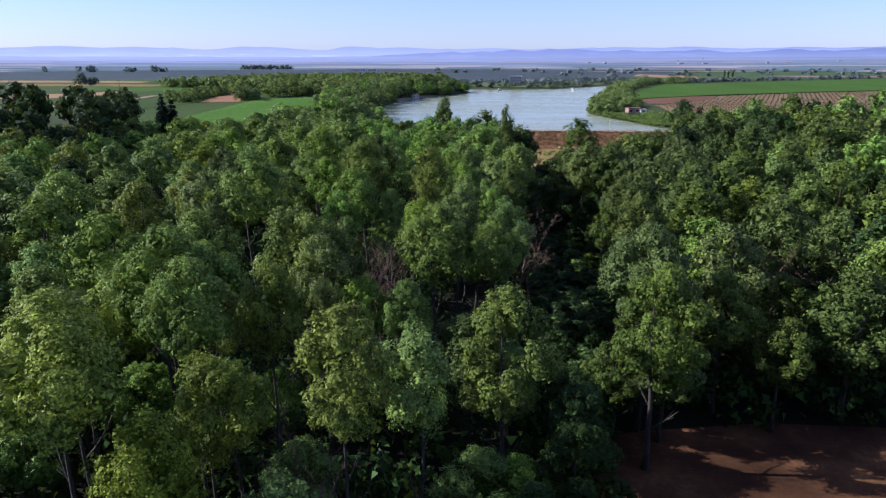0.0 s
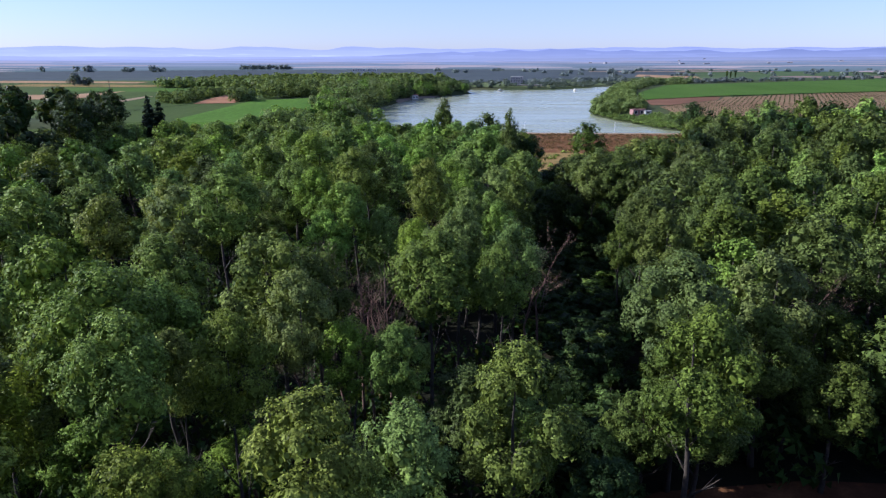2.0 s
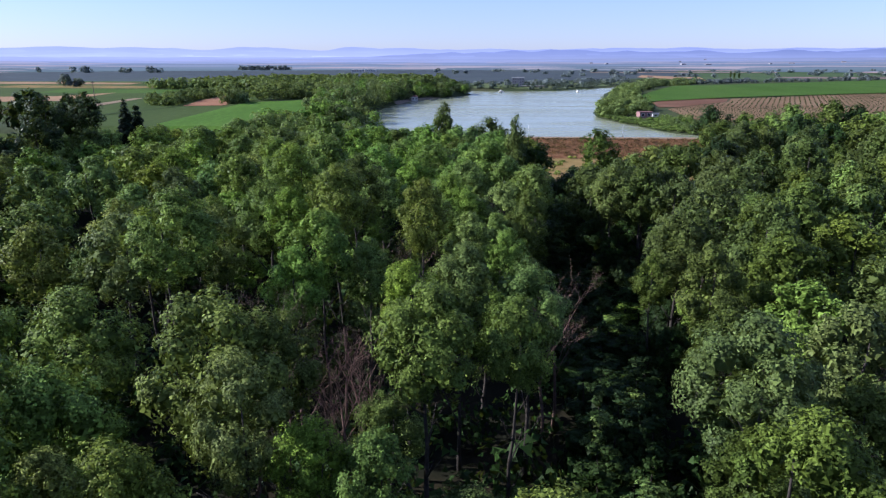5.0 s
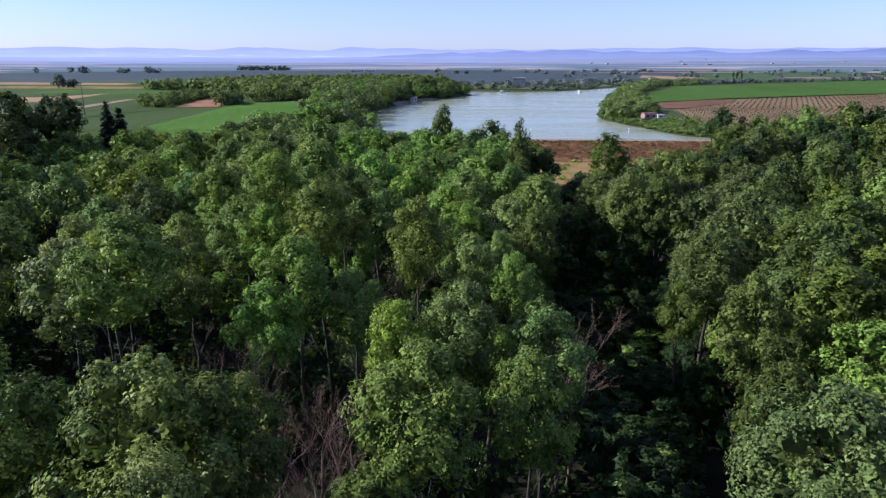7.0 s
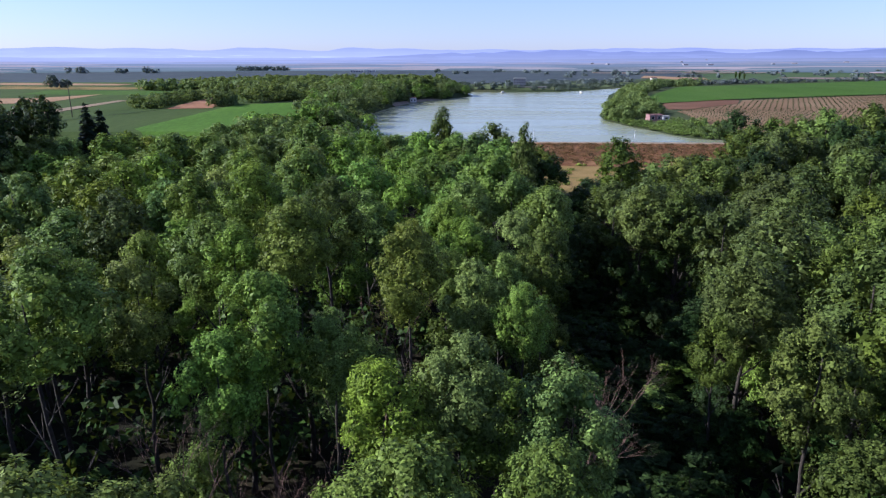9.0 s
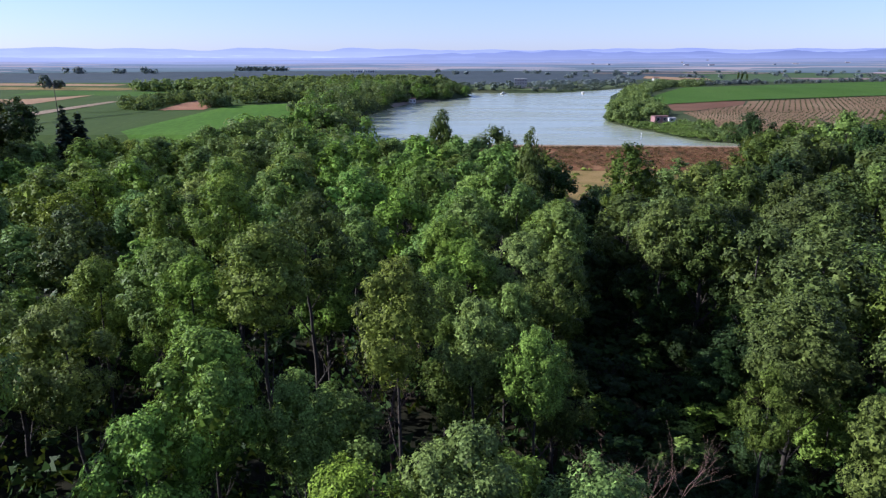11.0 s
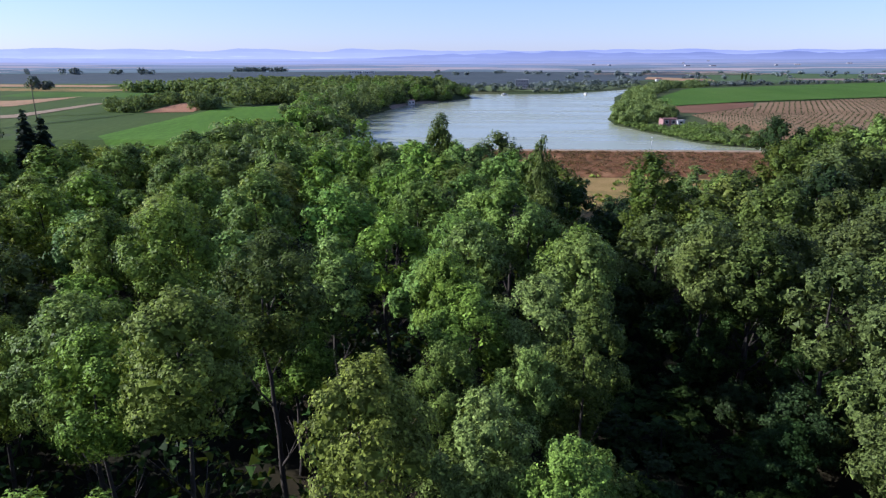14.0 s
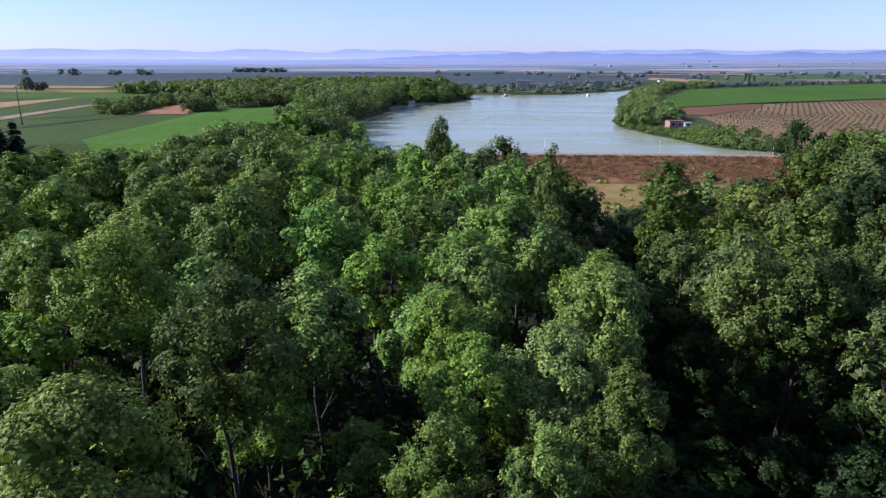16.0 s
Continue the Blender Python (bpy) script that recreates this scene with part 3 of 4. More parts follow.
def crown_mesh(name, shape, material, leaves, size, seed, share=1.0, tufts=26):
    """A domed crown of overlapping boughs, each set with many small upright leafy tufts; a close-packed heart in every bough."""
    rng = np.random.default_rng(seed)
    b, heart, tall = boughs_of(shape, rng, share)
    k, m = tufts, len(b)
    stretch = np.array([1, 1, tall])
    out = b[:, :3] - heart
    out /= np.linalg.norm(out, axis=1, keepdims=True)
    way = rng.normal(size=(m, k, 3)) + out[:, None, :] * 0.75 + np.array([0, 0, 0.85])
    way /= np.linalg.norm(way, axis=2, keepdims=True)
    centre = (b[:, None, :3] + way * (b[:, None, 3:4] * stretch) * rng.uniform(0.84, 1.06, (m, k, 1))).reshape(-1, 3)
    girth = (b[:, None, 3] * rng.uniform(0.14, 0.29, (m, k)) * math.sqrt(26 / k)).ravel()
    way = way.reshape(-1, 3)
    axis = way * 0.7 + np.array([0, 0, 0.95]) + rng.normal(size=(m * k, 3)) * 0.2
    axis /= np.linalg.norm(axis, axis=1, keepdims=True)
    length = girth * rng.uniform(1.1, 1.7, m * k)
    dome = centre - heart
    dome /= np.linalg.norm(dome, axis=1, keepdims=True)
    shown = girth ** 2 * np.clip(0.6 + (way * dome).sum(1) + 0.2 * way[:, 2], 0.15, 1.4)
    pick = rng.choice(m * k, leaves, p=shown / shown.sum())
    d = rng.normal(size=(leaves, 3)) + way[pick] * 0.7 + np.array([0, 0, 0.2])
    d /= np.linalg.norm(d, axis=1, keepdims=True)
    along = (d * axis[pick]).sum(1, keepdims=True)
    pos = centre[pick] + (d * girth[pick][:, None] + axis[pick] * along * (length - girth)[pick][:, None]) * rng.uniform(0.55, 1.14, (leaves, 1))
    nrm = d * 0.42 + way[pick] * 0.72 + dome[pick] * 0.28 + rng.normal(size=(leaves, 3)) * 0.34
    lumps = [BALL_FACES * rng.uniform(0.94, 1.06, (len(BALL_FACES), 1)) * (0.44 * r * stretch) + (x, y, z) for x, y, z, r in b]
    # a second, inner layer of coarser sprays that keeps the light out of the crown
    n = max(200, leaves // 7)
    pick = rng.integers(0, m, n)
    d = rng.normal(size=(n, 3)) + out[pick] * 0.3
    d /= np.linalg.norm(d, axis=1, keepdims=True)
    inner = b[pick, :3] + d * (b[pick, 3:4] * stretch) * rng.uniform(0.55, 0.82, (n, 1))
    verts = np.concatenate([leaf_faces(pos, nrm, size, rng), leaf_faces(inner, d + rng.normal(size=(n, 3)) * 0.35, 1.9 * size, rng, 1.0)] + lumps)
    # bring the crown to its full height and spread
    reach = np.hypot(verts[:, 0], verts[:, 1])
    verts *= np.array([4.3 / np.percentile(reach, 99.3)] * 2 + [19.0 / np.percentile(verts[:, 2], 99.7)])
    return fast_mesh(name, verts, material)


def fast_mesh(name, verts, material):
    """A mesh of loose three-cornered faces."""
    n = len(verts) // 3
    me = bpy.data.meshes.new(name)
    me.vertices.add(3 * n)
    me.vertices.foreach_set("co", np.asarray(verts, np.float32).ravel())
    me.loops.add(3 * n)
    me.loops.foreach_set("vertex_index", np.arange(3 * n, dtype=np.int32))
    me.polygons.add(n)
    me.polygons.foreach_set("loop_start", np.arange(0, 3 * n, 3, dtype=np.int32))
    me.materials.append(material)
    me.update(calc_edges=True)
    return me


def trunk_meshes(seed, height=19.0, girth=0.24):
    """A leaning tapered trunk and its main limbs."""
    rng = np.random.default_rng(seed)
    zs = np.linspace(0, height * 0.86, 9)
    bend = np.cumsum(rng.normal(size=(9, 2)) * 0.13, axis=0)
    bend -= bend[0]
    pts = [(bend[i, 0], bend[i, 1], zs[i] - 0.3 * (i == 0)) for i in range(9)]
    radii = [girth * (1.35 if i == 0 else 1.0) * (1 - 0.88 * i / 8) + 0.02 for i in range(9)]
    trunk = mesh_of("trunk", *tube(pts, radii, 8), BARK, True)
    limbs = []
    for k in range(5):
        i = 2 + k
        a = k * 2.4 + rng.uniform(0, 1)
        reach, rise = rng.uniform(1.6, 2.4), rng.uniform(2.0, 3.0)
        p0 = Vector(pts[i])
        mid = p0 + Vector((math.cos(a) * reach * 0.5, math.sin(a) * reach * 0.5, rise * 0.42))
        tip = p0 + Vector((math.cos(a) * reach, math.sin(a) * reach, rise))
        r0 = radii[i] * 0.55
        limb = [tube([p0, mid, tip], [r0, r0 * 0.65, 0.02], 5)]
        for s in (-0.7, 0.7):
            tw = mid + Vector((math.cos(a + s) * reach * 0.5, math.sin(a + s) * reach * 0.5, rise * 0.5))
            limb.append(tube([mid, tw], [r0 * 0.4, 0.012], 4))
        limbs.append(mesh_of("limb", *join(limb), BARK, True))
    return trunk, limbs


KINDS = {  # leaf tone, crown shape, label, category
    "green": ("green", "round", "broadleaf tree with a full mid-green lobed crown", "ash tree"),
    "bright": ("bright", "round", "broadleaf tree with a fresh bright green crown", "maple tree"),
    "silver": ("silver", "tall", "tall poplar with a silvery grey-green crown", "poplar tree"),
    "pale": ("pale", "tall", "broad poplar with a pale silvery grey-green crown", "poplar tree"),
    "yellow": ("yellow", "round", "slender tree with a yellowish green crown", "locust tree"),
    "dark": ("dark", "broad", "spreading tree with a dense dark green crown", "oak tree"),
    "column": ("silver", "column", "columnar poplar with a narrow grey-green crown", "poplar tree"),
    "bush": ("green", "bush", "low leafy green bush in the undergrowth", "bush"),
    "shadebush": ("dark", "bush", "low dark green bush in the shade", "bush"),
}
shapes, counts = {}, {}
NAMES = {"green": "ash_tree", "bright": "maple_tree", "silver": "poplar_tree", "pale": "poplar_tree", "yellow": "locust_tree", "dark": "oak_tree", "column": "poplar_tree", "bush": "bush", "shadebush": "bush"}
DETAIL = {"close": (11500, 0.19, 1.0, 19), "near": (5600, 0.27, 1.0, 15), "mid": (2900, 0.365, 0.9, 11), "far": (850, 0.66, 0.7, 7)}   # leaves, leaf size, share of boughs, tufts to a bough


def shape_of(kind, lod, variant):
    """Trunk, limbs and crown of one build of tree, made once."""
    key = (kind, lod, variant)
    if key not in shapes:
        tone, habit = KINDS[kind][:2]
        seed = 11 + 97 * variant + 13 * list(KINDS).index(kind)
        trunk, limbs = trunk_meshes(seed, girth=0.16 if kind == "column" else 0.24)
        leaves, size, share, tufts = DETAIL[lod]
        if "bush" in kind:
            leaves, size = leaves // 3, size * 1.5
        if kind == "column":
            leaves, size = leaves, size * 1.5
        shapes[key] = trunk, limbs if lod in ("close", "near") and "bush" not in kind else [], crown_mesh("crown", habit, LEAF[tone], leaves, size, seed, share, tufts)
    return shapes[key]


def detail_at(x, y):
    """How fine a tree is built: by its least distance ahead of the camera's way."""
    d = max(1.46 * abs(x), y - 67.0, 24.0) if y > 18 else 200.0
    return "close" if d < 40 else "near" if d < 72 else "mid" if d < 135 else "far"


def grow(kind, x, y, h, r):
    """Plants one tree: its trunk stretched to its height, its crown as deep as it is wide calls for."""
    label, category = KINDS[kind][2:]
    lod = detail_at(x, y) if "bush" not in kind else "mid"
    if kind == "column":
        lod = "near"
    counts[kind, lod] = counts.get((kind, lod), -1) + 1
    trunk, limbs, crown = shape_of(kind, lod, counts[kind, lod] % 3)
    tree_rng = random.Random(int(x * 131 + y * 977))
    tree = new(NAMES[kind])
    tree.matrix_basis = pose(x, y, land_at(x, y), 0, 0, tree_rng.uniform(0, 360))
    tagged(tree, label, category, "bushes in the undergrowth" if "bush" in kind else "trees of the wood")
    s = r / 4.3
    deep = h / 19.0 if "bush" in kind or kind == "column" else min(max(h / 19.0, 0.76 * s), (0.84 if y > 62 else 0.92) * s if r > 3.4 else 1.0 * s)
    t = part("trunk", trunk, tree, at=Matrix.Diagonal((max(0.6, s), max(0.6, s), h / 19.0, 1)))
    for limb in limbs:
        part("limb", limb, t)
    part("crown", crown, tree, at=pose(0, 0, h - 19.0 * deep) @ Matrix.Diagonal((s, s, deep, 1)))
    return tree


# the wood, stand by stand: x, y, height, crown radius
STANDS = {
    "west_edge": ("green", [(-15.5, 36.2, 21.8, 3.0), (-18.5, 48.5, 19.0, 4.2), (-22.5, 58, 19.5, 4.2), (-21.3, 70.5, 23.2, 4.1), (-33, 61, 18.5, 4.5), (-19.5, 92.5, 19.8, 4.4),
                            (-19.5, 106, 22.4, 4.4), (-18.6, 40.5, 22.6, 4.0), (-12, 33, 16.6, 2.4), (-30, 115, 19.4, 4.2), (-19, 127, 20.8, 4.6), (-28, 133, 19.6, 4.6), (-24.5, 160, 21.0, 5.0), (-44, 166, 16.5, 4.6), (-51, 152, 17.0, 4.6), (-53.6, 119, 18.6, 4.6)]),
    "silver_west": ("pale", [(-12.5, 54, 20.6, 4.6), (-9.6, 48.5, 19.7, 2.9), (-5.2, 29.5, 21.2, 2.9), (-9.9, 57.5, 18.2, 3.2), (-28, 76, 20.0, 4.0), (-20.6, 79.5, 19.7, 3.6)]),
    "bright_middle": ("bright", [(-6.4, 75, 18.0, 2.7), (-9.8, 73.5, 20.8, 3.1), (-11.4, 69.8, 18.8, 3.0), (6.6, 83, 16.8, 2.7), (2.6, 100, 17.6, 3.5), (8, 179, 17.0, 4.8), (12.8, 174, 16.6, 4.6), (3.5, 181, 17.0, 5.0), (-3, 178, 17.6, 5.0), (16.4, 168, 16.8, 4.4), (10, 163, 17.4, 4.6), (-10, 126, 19.6, 4.8), (3.4, 122, 17.8, 4.2), (0.5, 107.5, 17.8, 4.0),
                                  (-8, 110, 18.2, 4.2), (-4, 117, 18.6, 4.2), (-11, 140, 18.0, 4.6), (-2, 134, 18.4, 4.6), (5, 132, 18.0, 4.2), (-16, 150, 17.4, 4.4), (-6, 152, 17.6, 4.4), (4, 150, 17.2, 4.4)]),
    "green_middle": ("green", [(-1.6, 33.5, 18.6, 2.8), (6.8, 66, 18.6, 3.2), (2.9, 84.5, 18.0, 2.8), (-7.6, 25.5, 14.6, 2.9), (-0.8, 57, 20.4, 3.9), (4.8, 59.5, 18.6, 3.0), (-2.2, 66, 18.8, 2.8), (1.6, 67.5, 19.7, 3.0), (-3.0, 47.5, 16.4, 2.5), (-6.2, 48.5, 16.4, 2.4), (-20.9, 47, 20.2, 3.6), (-15.5, 87, 20.0, 3.6), (-24, 119.5, 19.2, 4.4), (1.0, 94, 16.0, 2.6), (6.0, 93.5, 15.9, 2.4), (7.8, 101, 18.0, 3.8), (1.5, 104.5, 18.6, 3.3),
                                (12.4, 111, 18.4, 3.8), (13.4, 116.6, 17.6, 3.8), (10.4, 122, 18.0, 4.0), (12.3, 107, 19.3, 3.2), (8.5, 128, 19.8, 4.6), (3.8, 114, 18.6, 4.0)]),
    "yellow_fringe": ("yellow", [(-16, 44, 17.4, 2.6), (-1.5, 79, 22.4, 3.1), (-14, 25.5, 17.5, 3.2), (-22.3, 35, 20.0, 3.6), (-12.6, 31, 18.0, 2.8), (-25, 41, 18.0, 3.6), (-10.4, 85.5, 22.8, 3.9), (-11.6, 41, 19.9, 2.8), (-18.5, 27.5, 22.6, 3.6), (-4.5, 21.0, 15.2, 2.8), (-30, 84, 18.6, 3.6), (-38, 79, 18.2, 3.8), (-36, 92, 17.8, 3.8), (-27, 95, 17.4, 3.4)]),
    "east_poplars": ("silver", [(10.2, 95, 18.3, 3.0), (9.8, 98.6, 11.5, 3.2), (10.6, 101.6, 12.0, 3.2), (9.0, 87.2, 13.0, 3.2), (4.1, 40.0, 18.4, 4.0), (-10.2, 98, 22.0, 4.0), (21.3, 82, 14.6, 2.4), (37.5, 158, 12.5, 3.8), (30.2, 152, 12, 3.4), (16.8, 46.5, 18.0, 4.4), (19.2, 50.5, 11.5, 3.8), (15.2, 50.8, 10.5, 3.4), (17.8, 52.2, 13.5, 3.8), (19.0, 55.5, 18.9, 4.6), (28.4, 61, 17.4, 4.4), (23.4, 73.5, 18.0, 3.4), (31, 75.5, 18.4, 4.6), (38.5, 71.5, 18.0, 4.4), (32.4, 82, 19.8, 4.8), (28.2, 91.5, 17.4, 4.4),
                                 (33, 98, 19.0, 4.6), (36, 90, 18.8, 4.4), (31.6, 106, 17.8, 4.4), (29.4, 114, 17.6, 4.0), (27, 121, 18.0, 4.4), (30.5, 117, 18.0, 4.2), (20.4, 63.5, 15.8, 3.6), (25, 86, 17.6, 4.0), (25.5, 115.5, 17.8, 4.0), (35, 118.5, 17.0, 4.2), (39, 90, 18.4, 4.4)]),
    "east_green": ("silver", [(32.8, 155, 19.0, 4.8), (26, 55.5, 14.6, 4.2), (33.8, 60.5, 12.6, 3.4), (61.5, 130, 20.4, 5.0), (79, 136, 21.6, 5.4), (67.4, 178, 18.6, 5.0), (48, 84, 18.4, 4.6), (46, 100, 18.6, 4.8), (42, 112, 18.2, 4.6)]),
    "tall_columns": ("column", [(13.2, 139, 22.9, 2.5), (0.3, 189, 21.9, 3.1), (3.4, 191, 16.0, 1.5)]),
    "dark_beside": ("dark", [(17.0, 141, 17.8, 3.8), (14.2, 142, 18.4, 3.4)]),
}
planted = []
for kind, spots in STANDS.values():
    for x, y, h, r in spots:
        grow(kind, x, y, h, r)
        planted.append((x, y, r))


def shore_top(y):
    """Level of the tree tops towards and along the lake's near shore."""
    return float(np.interp(y, [175, 200, 255, 290, 340, 420, 500, 600], [16, 13, 8.5, 13, 17.0, 17.5, 15.5, 9]))


def open_ground(x, y):
    """Where no trees grow: the clearing, the lane's dark hollow, the meadow, the fields and the water."""
    if (10 < x < 50 and 30 < y < 51.5) or (x > 1 and y < 32):
        return True
    if 6.8 + 0.078 * y - 4.2 < x < (min(27.0, 13.5 + 0.27 * (y - 50)) if y < 118 else 22.0) + 2.0 and 40 < y < 132:
        return True
    if (-9 < x < -2 and 83 < y < 94) or (-17 < x < -3.5 and 56 < y < 70.5) or (-26 < x < -15 and 60 < y < 71) or (-10.5 < x < -6.5 and 24 < y < 36):
        return True
    if 17 + 0.12 * (y - 140) < x < 36 + 0.42 * (y - 140) and 132 < y < 275:
        return True
    if y > 198 and x < -62:
        return True
    if y > 262 or (y > 200 and x > 8):
        return True
    return False


fill_rng = random.Random(5)
gap_spots = []
for j in range(36):
    for i in range(-26, 24):
        x = (i + 0.5 * (j % 2)) * 7.2 + fill_rng.uniform(-2.0, 2.0)
        y = 12 + j * 7.0 + fill_rng.uniform(-1.8, 1.8)
        if not -(0.72 * min(y, 170) + 10) < x < 0.72 * min(y, 170) + 8 or open_ground(x, y):
            continue
        if any((x - a) ** 2 + (y - b) ** 2 < (0.75 * c + 2.6) ** 2 for a, b, c in planted):
            continue
        if y > 150 and fill_rng.random() < 0.28:
            continue
        west = x < 10
        kind = fill_rng.choices(["green", "bright", "silver", "yellow", "dark"], [5, 3, 1.6, 4.0 if x < -18 and y > 45 else 0.3, 0.5] if west else [1.5, 0.4, 7, 0.1, 1.4])[0]
        if -32 < x < 10 and y > 98 and fill_rng.random() < 0.55:
            kind = "bright"
        h = fill_rng.uniform(14.5, 18.6) if west else fill_rng.uniform(14.0, 18.0) + 0.07 * max(0, x - 35)
        if y < 105 and -45 < x < 12:
            h = fill_rng.uniform(11.0, 15.5)
        # darker silver leaves stand in for the shade in this gap
        if -10 < x < 1 and 88 < y < 112:
            kind, h = "silver", 0.88 * h
        if y > 172 and west:
            h = max(3.5, min(h, shore_top(y) * fill_rng.uniform(0.85, 1.1) - land_at(x, y)))
        if y < 26:
            h *= 0.72
        r = fill_rng.uniform(4.1, 5.5) * (1.2 if y > 150 else 0.8 if y < 105 and -45 < x < 12 else 1.0)
        planted.append((x, y, r))
        if y > 120 and 20 < x < 0.53 * (y - 64):
            h = min(h, (17.4 - 0.172 * (y - 150)) * fill_rng.uniform(0.85, 1.0))
        grow(kind, x, y, h, r)

# low young trees that fill the gaps between the crowns
for k in range(900):
    y = fill_rng.uniform(22, 130)
    x = fill_rng.uniform(-(0.7 * y + 6), 0.7 * y + 4)
    if open_ground(x, y) or len(gap_spots) >= 44:
        continue
    if any((x - a) ** 2 + (y - b) ** 2 < (0.72 * c) ** 2 for a, b, c in planted) or any((x - a) ** 2 + (y - b) ** 2 < 9 for a, b in gap_spots):
        continue
    gap_spots.append((x, y))
    grow(fill_rng.choice(["green", "green", "silver" if x > 10 else "bright"]), x, y, fill_rng.uniform(8.5, 12.5), fill_rng.uniform(2.6, 3.4))

# the wood goes on behind and beside the start
for j in range(2, 9):
    for i in range(-8, 9):
        x, y = (i + 0.5 * (j % 2)) * 7.0 + fill_rng.uniform(-1.8, 1.8), -28 + j * 6.6 + fill_rng.uniform(-1.6, 1.6)
        if abs(x) < 0.72 * y + 9 or (1 < x < 34 and y > 4) or (x > 30 and y > 22):
            continue
        grow(fill_rng.choice(["green", "green", "bright", "silver" if x > 0 else "yellow"]), x, y, fill_rng.uniform(12.5, 17), fill_rng.uniform(4.0, 5.2))

# undergrowth in the hollow and along the edges; its dark leaves paint in the shade
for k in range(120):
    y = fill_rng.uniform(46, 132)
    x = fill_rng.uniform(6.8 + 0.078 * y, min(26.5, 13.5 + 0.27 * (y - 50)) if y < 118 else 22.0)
    grow("shadebush" if k % 10 else "bush", x, y, fill_rng.uniform(2.4, 6.5) * (0.75 if y > 78 else 1.0), fill_rng.uniform(1.8, 3.0))
# dark-leaved fill; part of the shade here sits in its leaf colour
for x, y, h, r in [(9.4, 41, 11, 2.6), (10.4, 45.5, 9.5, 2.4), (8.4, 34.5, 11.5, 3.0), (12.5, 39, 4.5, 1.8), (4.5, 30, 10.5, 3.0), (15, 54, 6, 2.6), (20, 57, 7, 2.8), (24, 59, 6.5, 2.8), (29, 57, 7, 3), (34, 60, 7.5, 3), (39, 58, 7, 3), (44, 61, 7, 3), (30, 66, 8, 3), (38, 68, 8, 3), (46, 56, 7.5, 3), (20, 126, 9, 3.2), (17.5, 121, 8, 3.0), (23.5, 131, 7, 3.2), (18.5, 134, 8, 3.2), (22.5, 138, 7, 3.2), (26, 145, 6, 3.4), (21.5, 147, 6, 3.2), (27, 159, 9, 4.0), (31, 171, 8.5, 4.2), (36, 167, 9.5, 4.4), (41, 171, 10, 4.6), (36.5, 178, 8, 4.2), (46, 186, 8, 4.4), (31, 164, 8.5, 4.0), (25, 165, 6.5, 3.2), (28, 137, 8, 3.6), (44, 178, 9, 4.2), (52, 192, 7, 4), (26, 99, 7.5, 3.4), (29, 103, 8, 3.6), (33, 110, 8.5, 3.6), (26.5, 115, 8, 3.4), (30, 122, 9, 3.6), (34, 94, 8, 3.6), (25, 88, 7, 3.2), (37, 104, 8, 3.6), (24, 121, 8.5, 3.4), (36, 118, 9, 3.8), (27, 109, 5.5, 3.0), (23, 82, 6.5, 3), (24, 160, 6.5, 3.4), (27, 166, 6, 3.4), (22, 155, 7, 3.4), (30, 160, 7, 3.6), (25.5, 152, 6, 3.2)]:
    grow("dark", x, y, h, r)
for x, y, h, r in [(24, 166, 5.5, 2.4), (27, 158, 6.5, 3.0), (38, 176, 9.0, 3.6), (43, 186, 8.5, 3.4), (33, 168, 7.0, 3.0), (52, 196, 8.0, 3.6), (60, 208, 8.5, 3.6), (46, 176, 11, 4.0), (20, 150, 7.5, 3.0), (22, 140, 6, 2.8), (19, 133, 6, 2.6), (25, 143, 7, 3), (30, 147, 8, 3.2), (29, 139, 7.5, 3), (33, 162, 6, 2.6), (20, 160, 6, 2.6), (17, 153, 7, 2.8), (38, 160, 8, 3.2), (24, 133, 7, 2.8)]:
    grow("bush", x, y, h, r)

# ---- conifers, far woods, hedges ----
def conifer_mesh(seed, material):
    """Drooping tiers of needle sprays, 20 m high."""
    rng = np.random.default_rng(seed)
    n = 6500
    f = 1 - np.sqrt(rng.uniform(0, 1, n))
    a = rng.uniform(0, 2 * np.pi, n)
    tier = 0.55 * np.round(f * 18) / 18 + 0.45 * f
    reach = (3.5 * (1 - f) ** 0.8 + 0.12) * rng.uniform(0.35, 1.05, n) * (0.85 + 0.25 * np.sin(a * 5 + tier * 40))
    pos = np.stack([reach * np.cos(a), reach * np.sin(a), 1.0 + 19 * tier + rng.normal(size=n) * 0.18 - reach * 0.22], 1)
    nrm = np.stack([np.cos(a) * 0.6, np.sin(a) * 0.6, np.ones(n)], 1) + rng.normal(size=(n, 3)) * 0.35
    return fast_mesh("crown", leaf_faces(pos, nrm, 0.8, rng, 0.6), material)


spruce = new("spruce_tree")
spruce.matrix_basis = pose(-76.6, 180, land_at(-76.6, 180))
tagged(spruce, "tall dark conical spruce beside the fields", "spruce tree", "spruces beside the fields")
part("trunk", mesh_of("trunk", *tube([(0, 0, -0.3), (0, 0, 10), (0, 0, 19)], [0.3, 0.18, 0.03], 7), BARK, True), spruce)
part("crown", conifer_mesh(3, LEAF["needle"]), spruce)
spruce.scale = (1.35, 1.35, 1.16)
for x, y, s in [(-75.0, 182.5, 0.95), (-80.5, 186, 0.78)]:
    copy_thing(spruce, pose(x, y, land_at(x, y), 0, 0, 70 * s) @ Matrix.Diagonal((s, s, s, 1)))

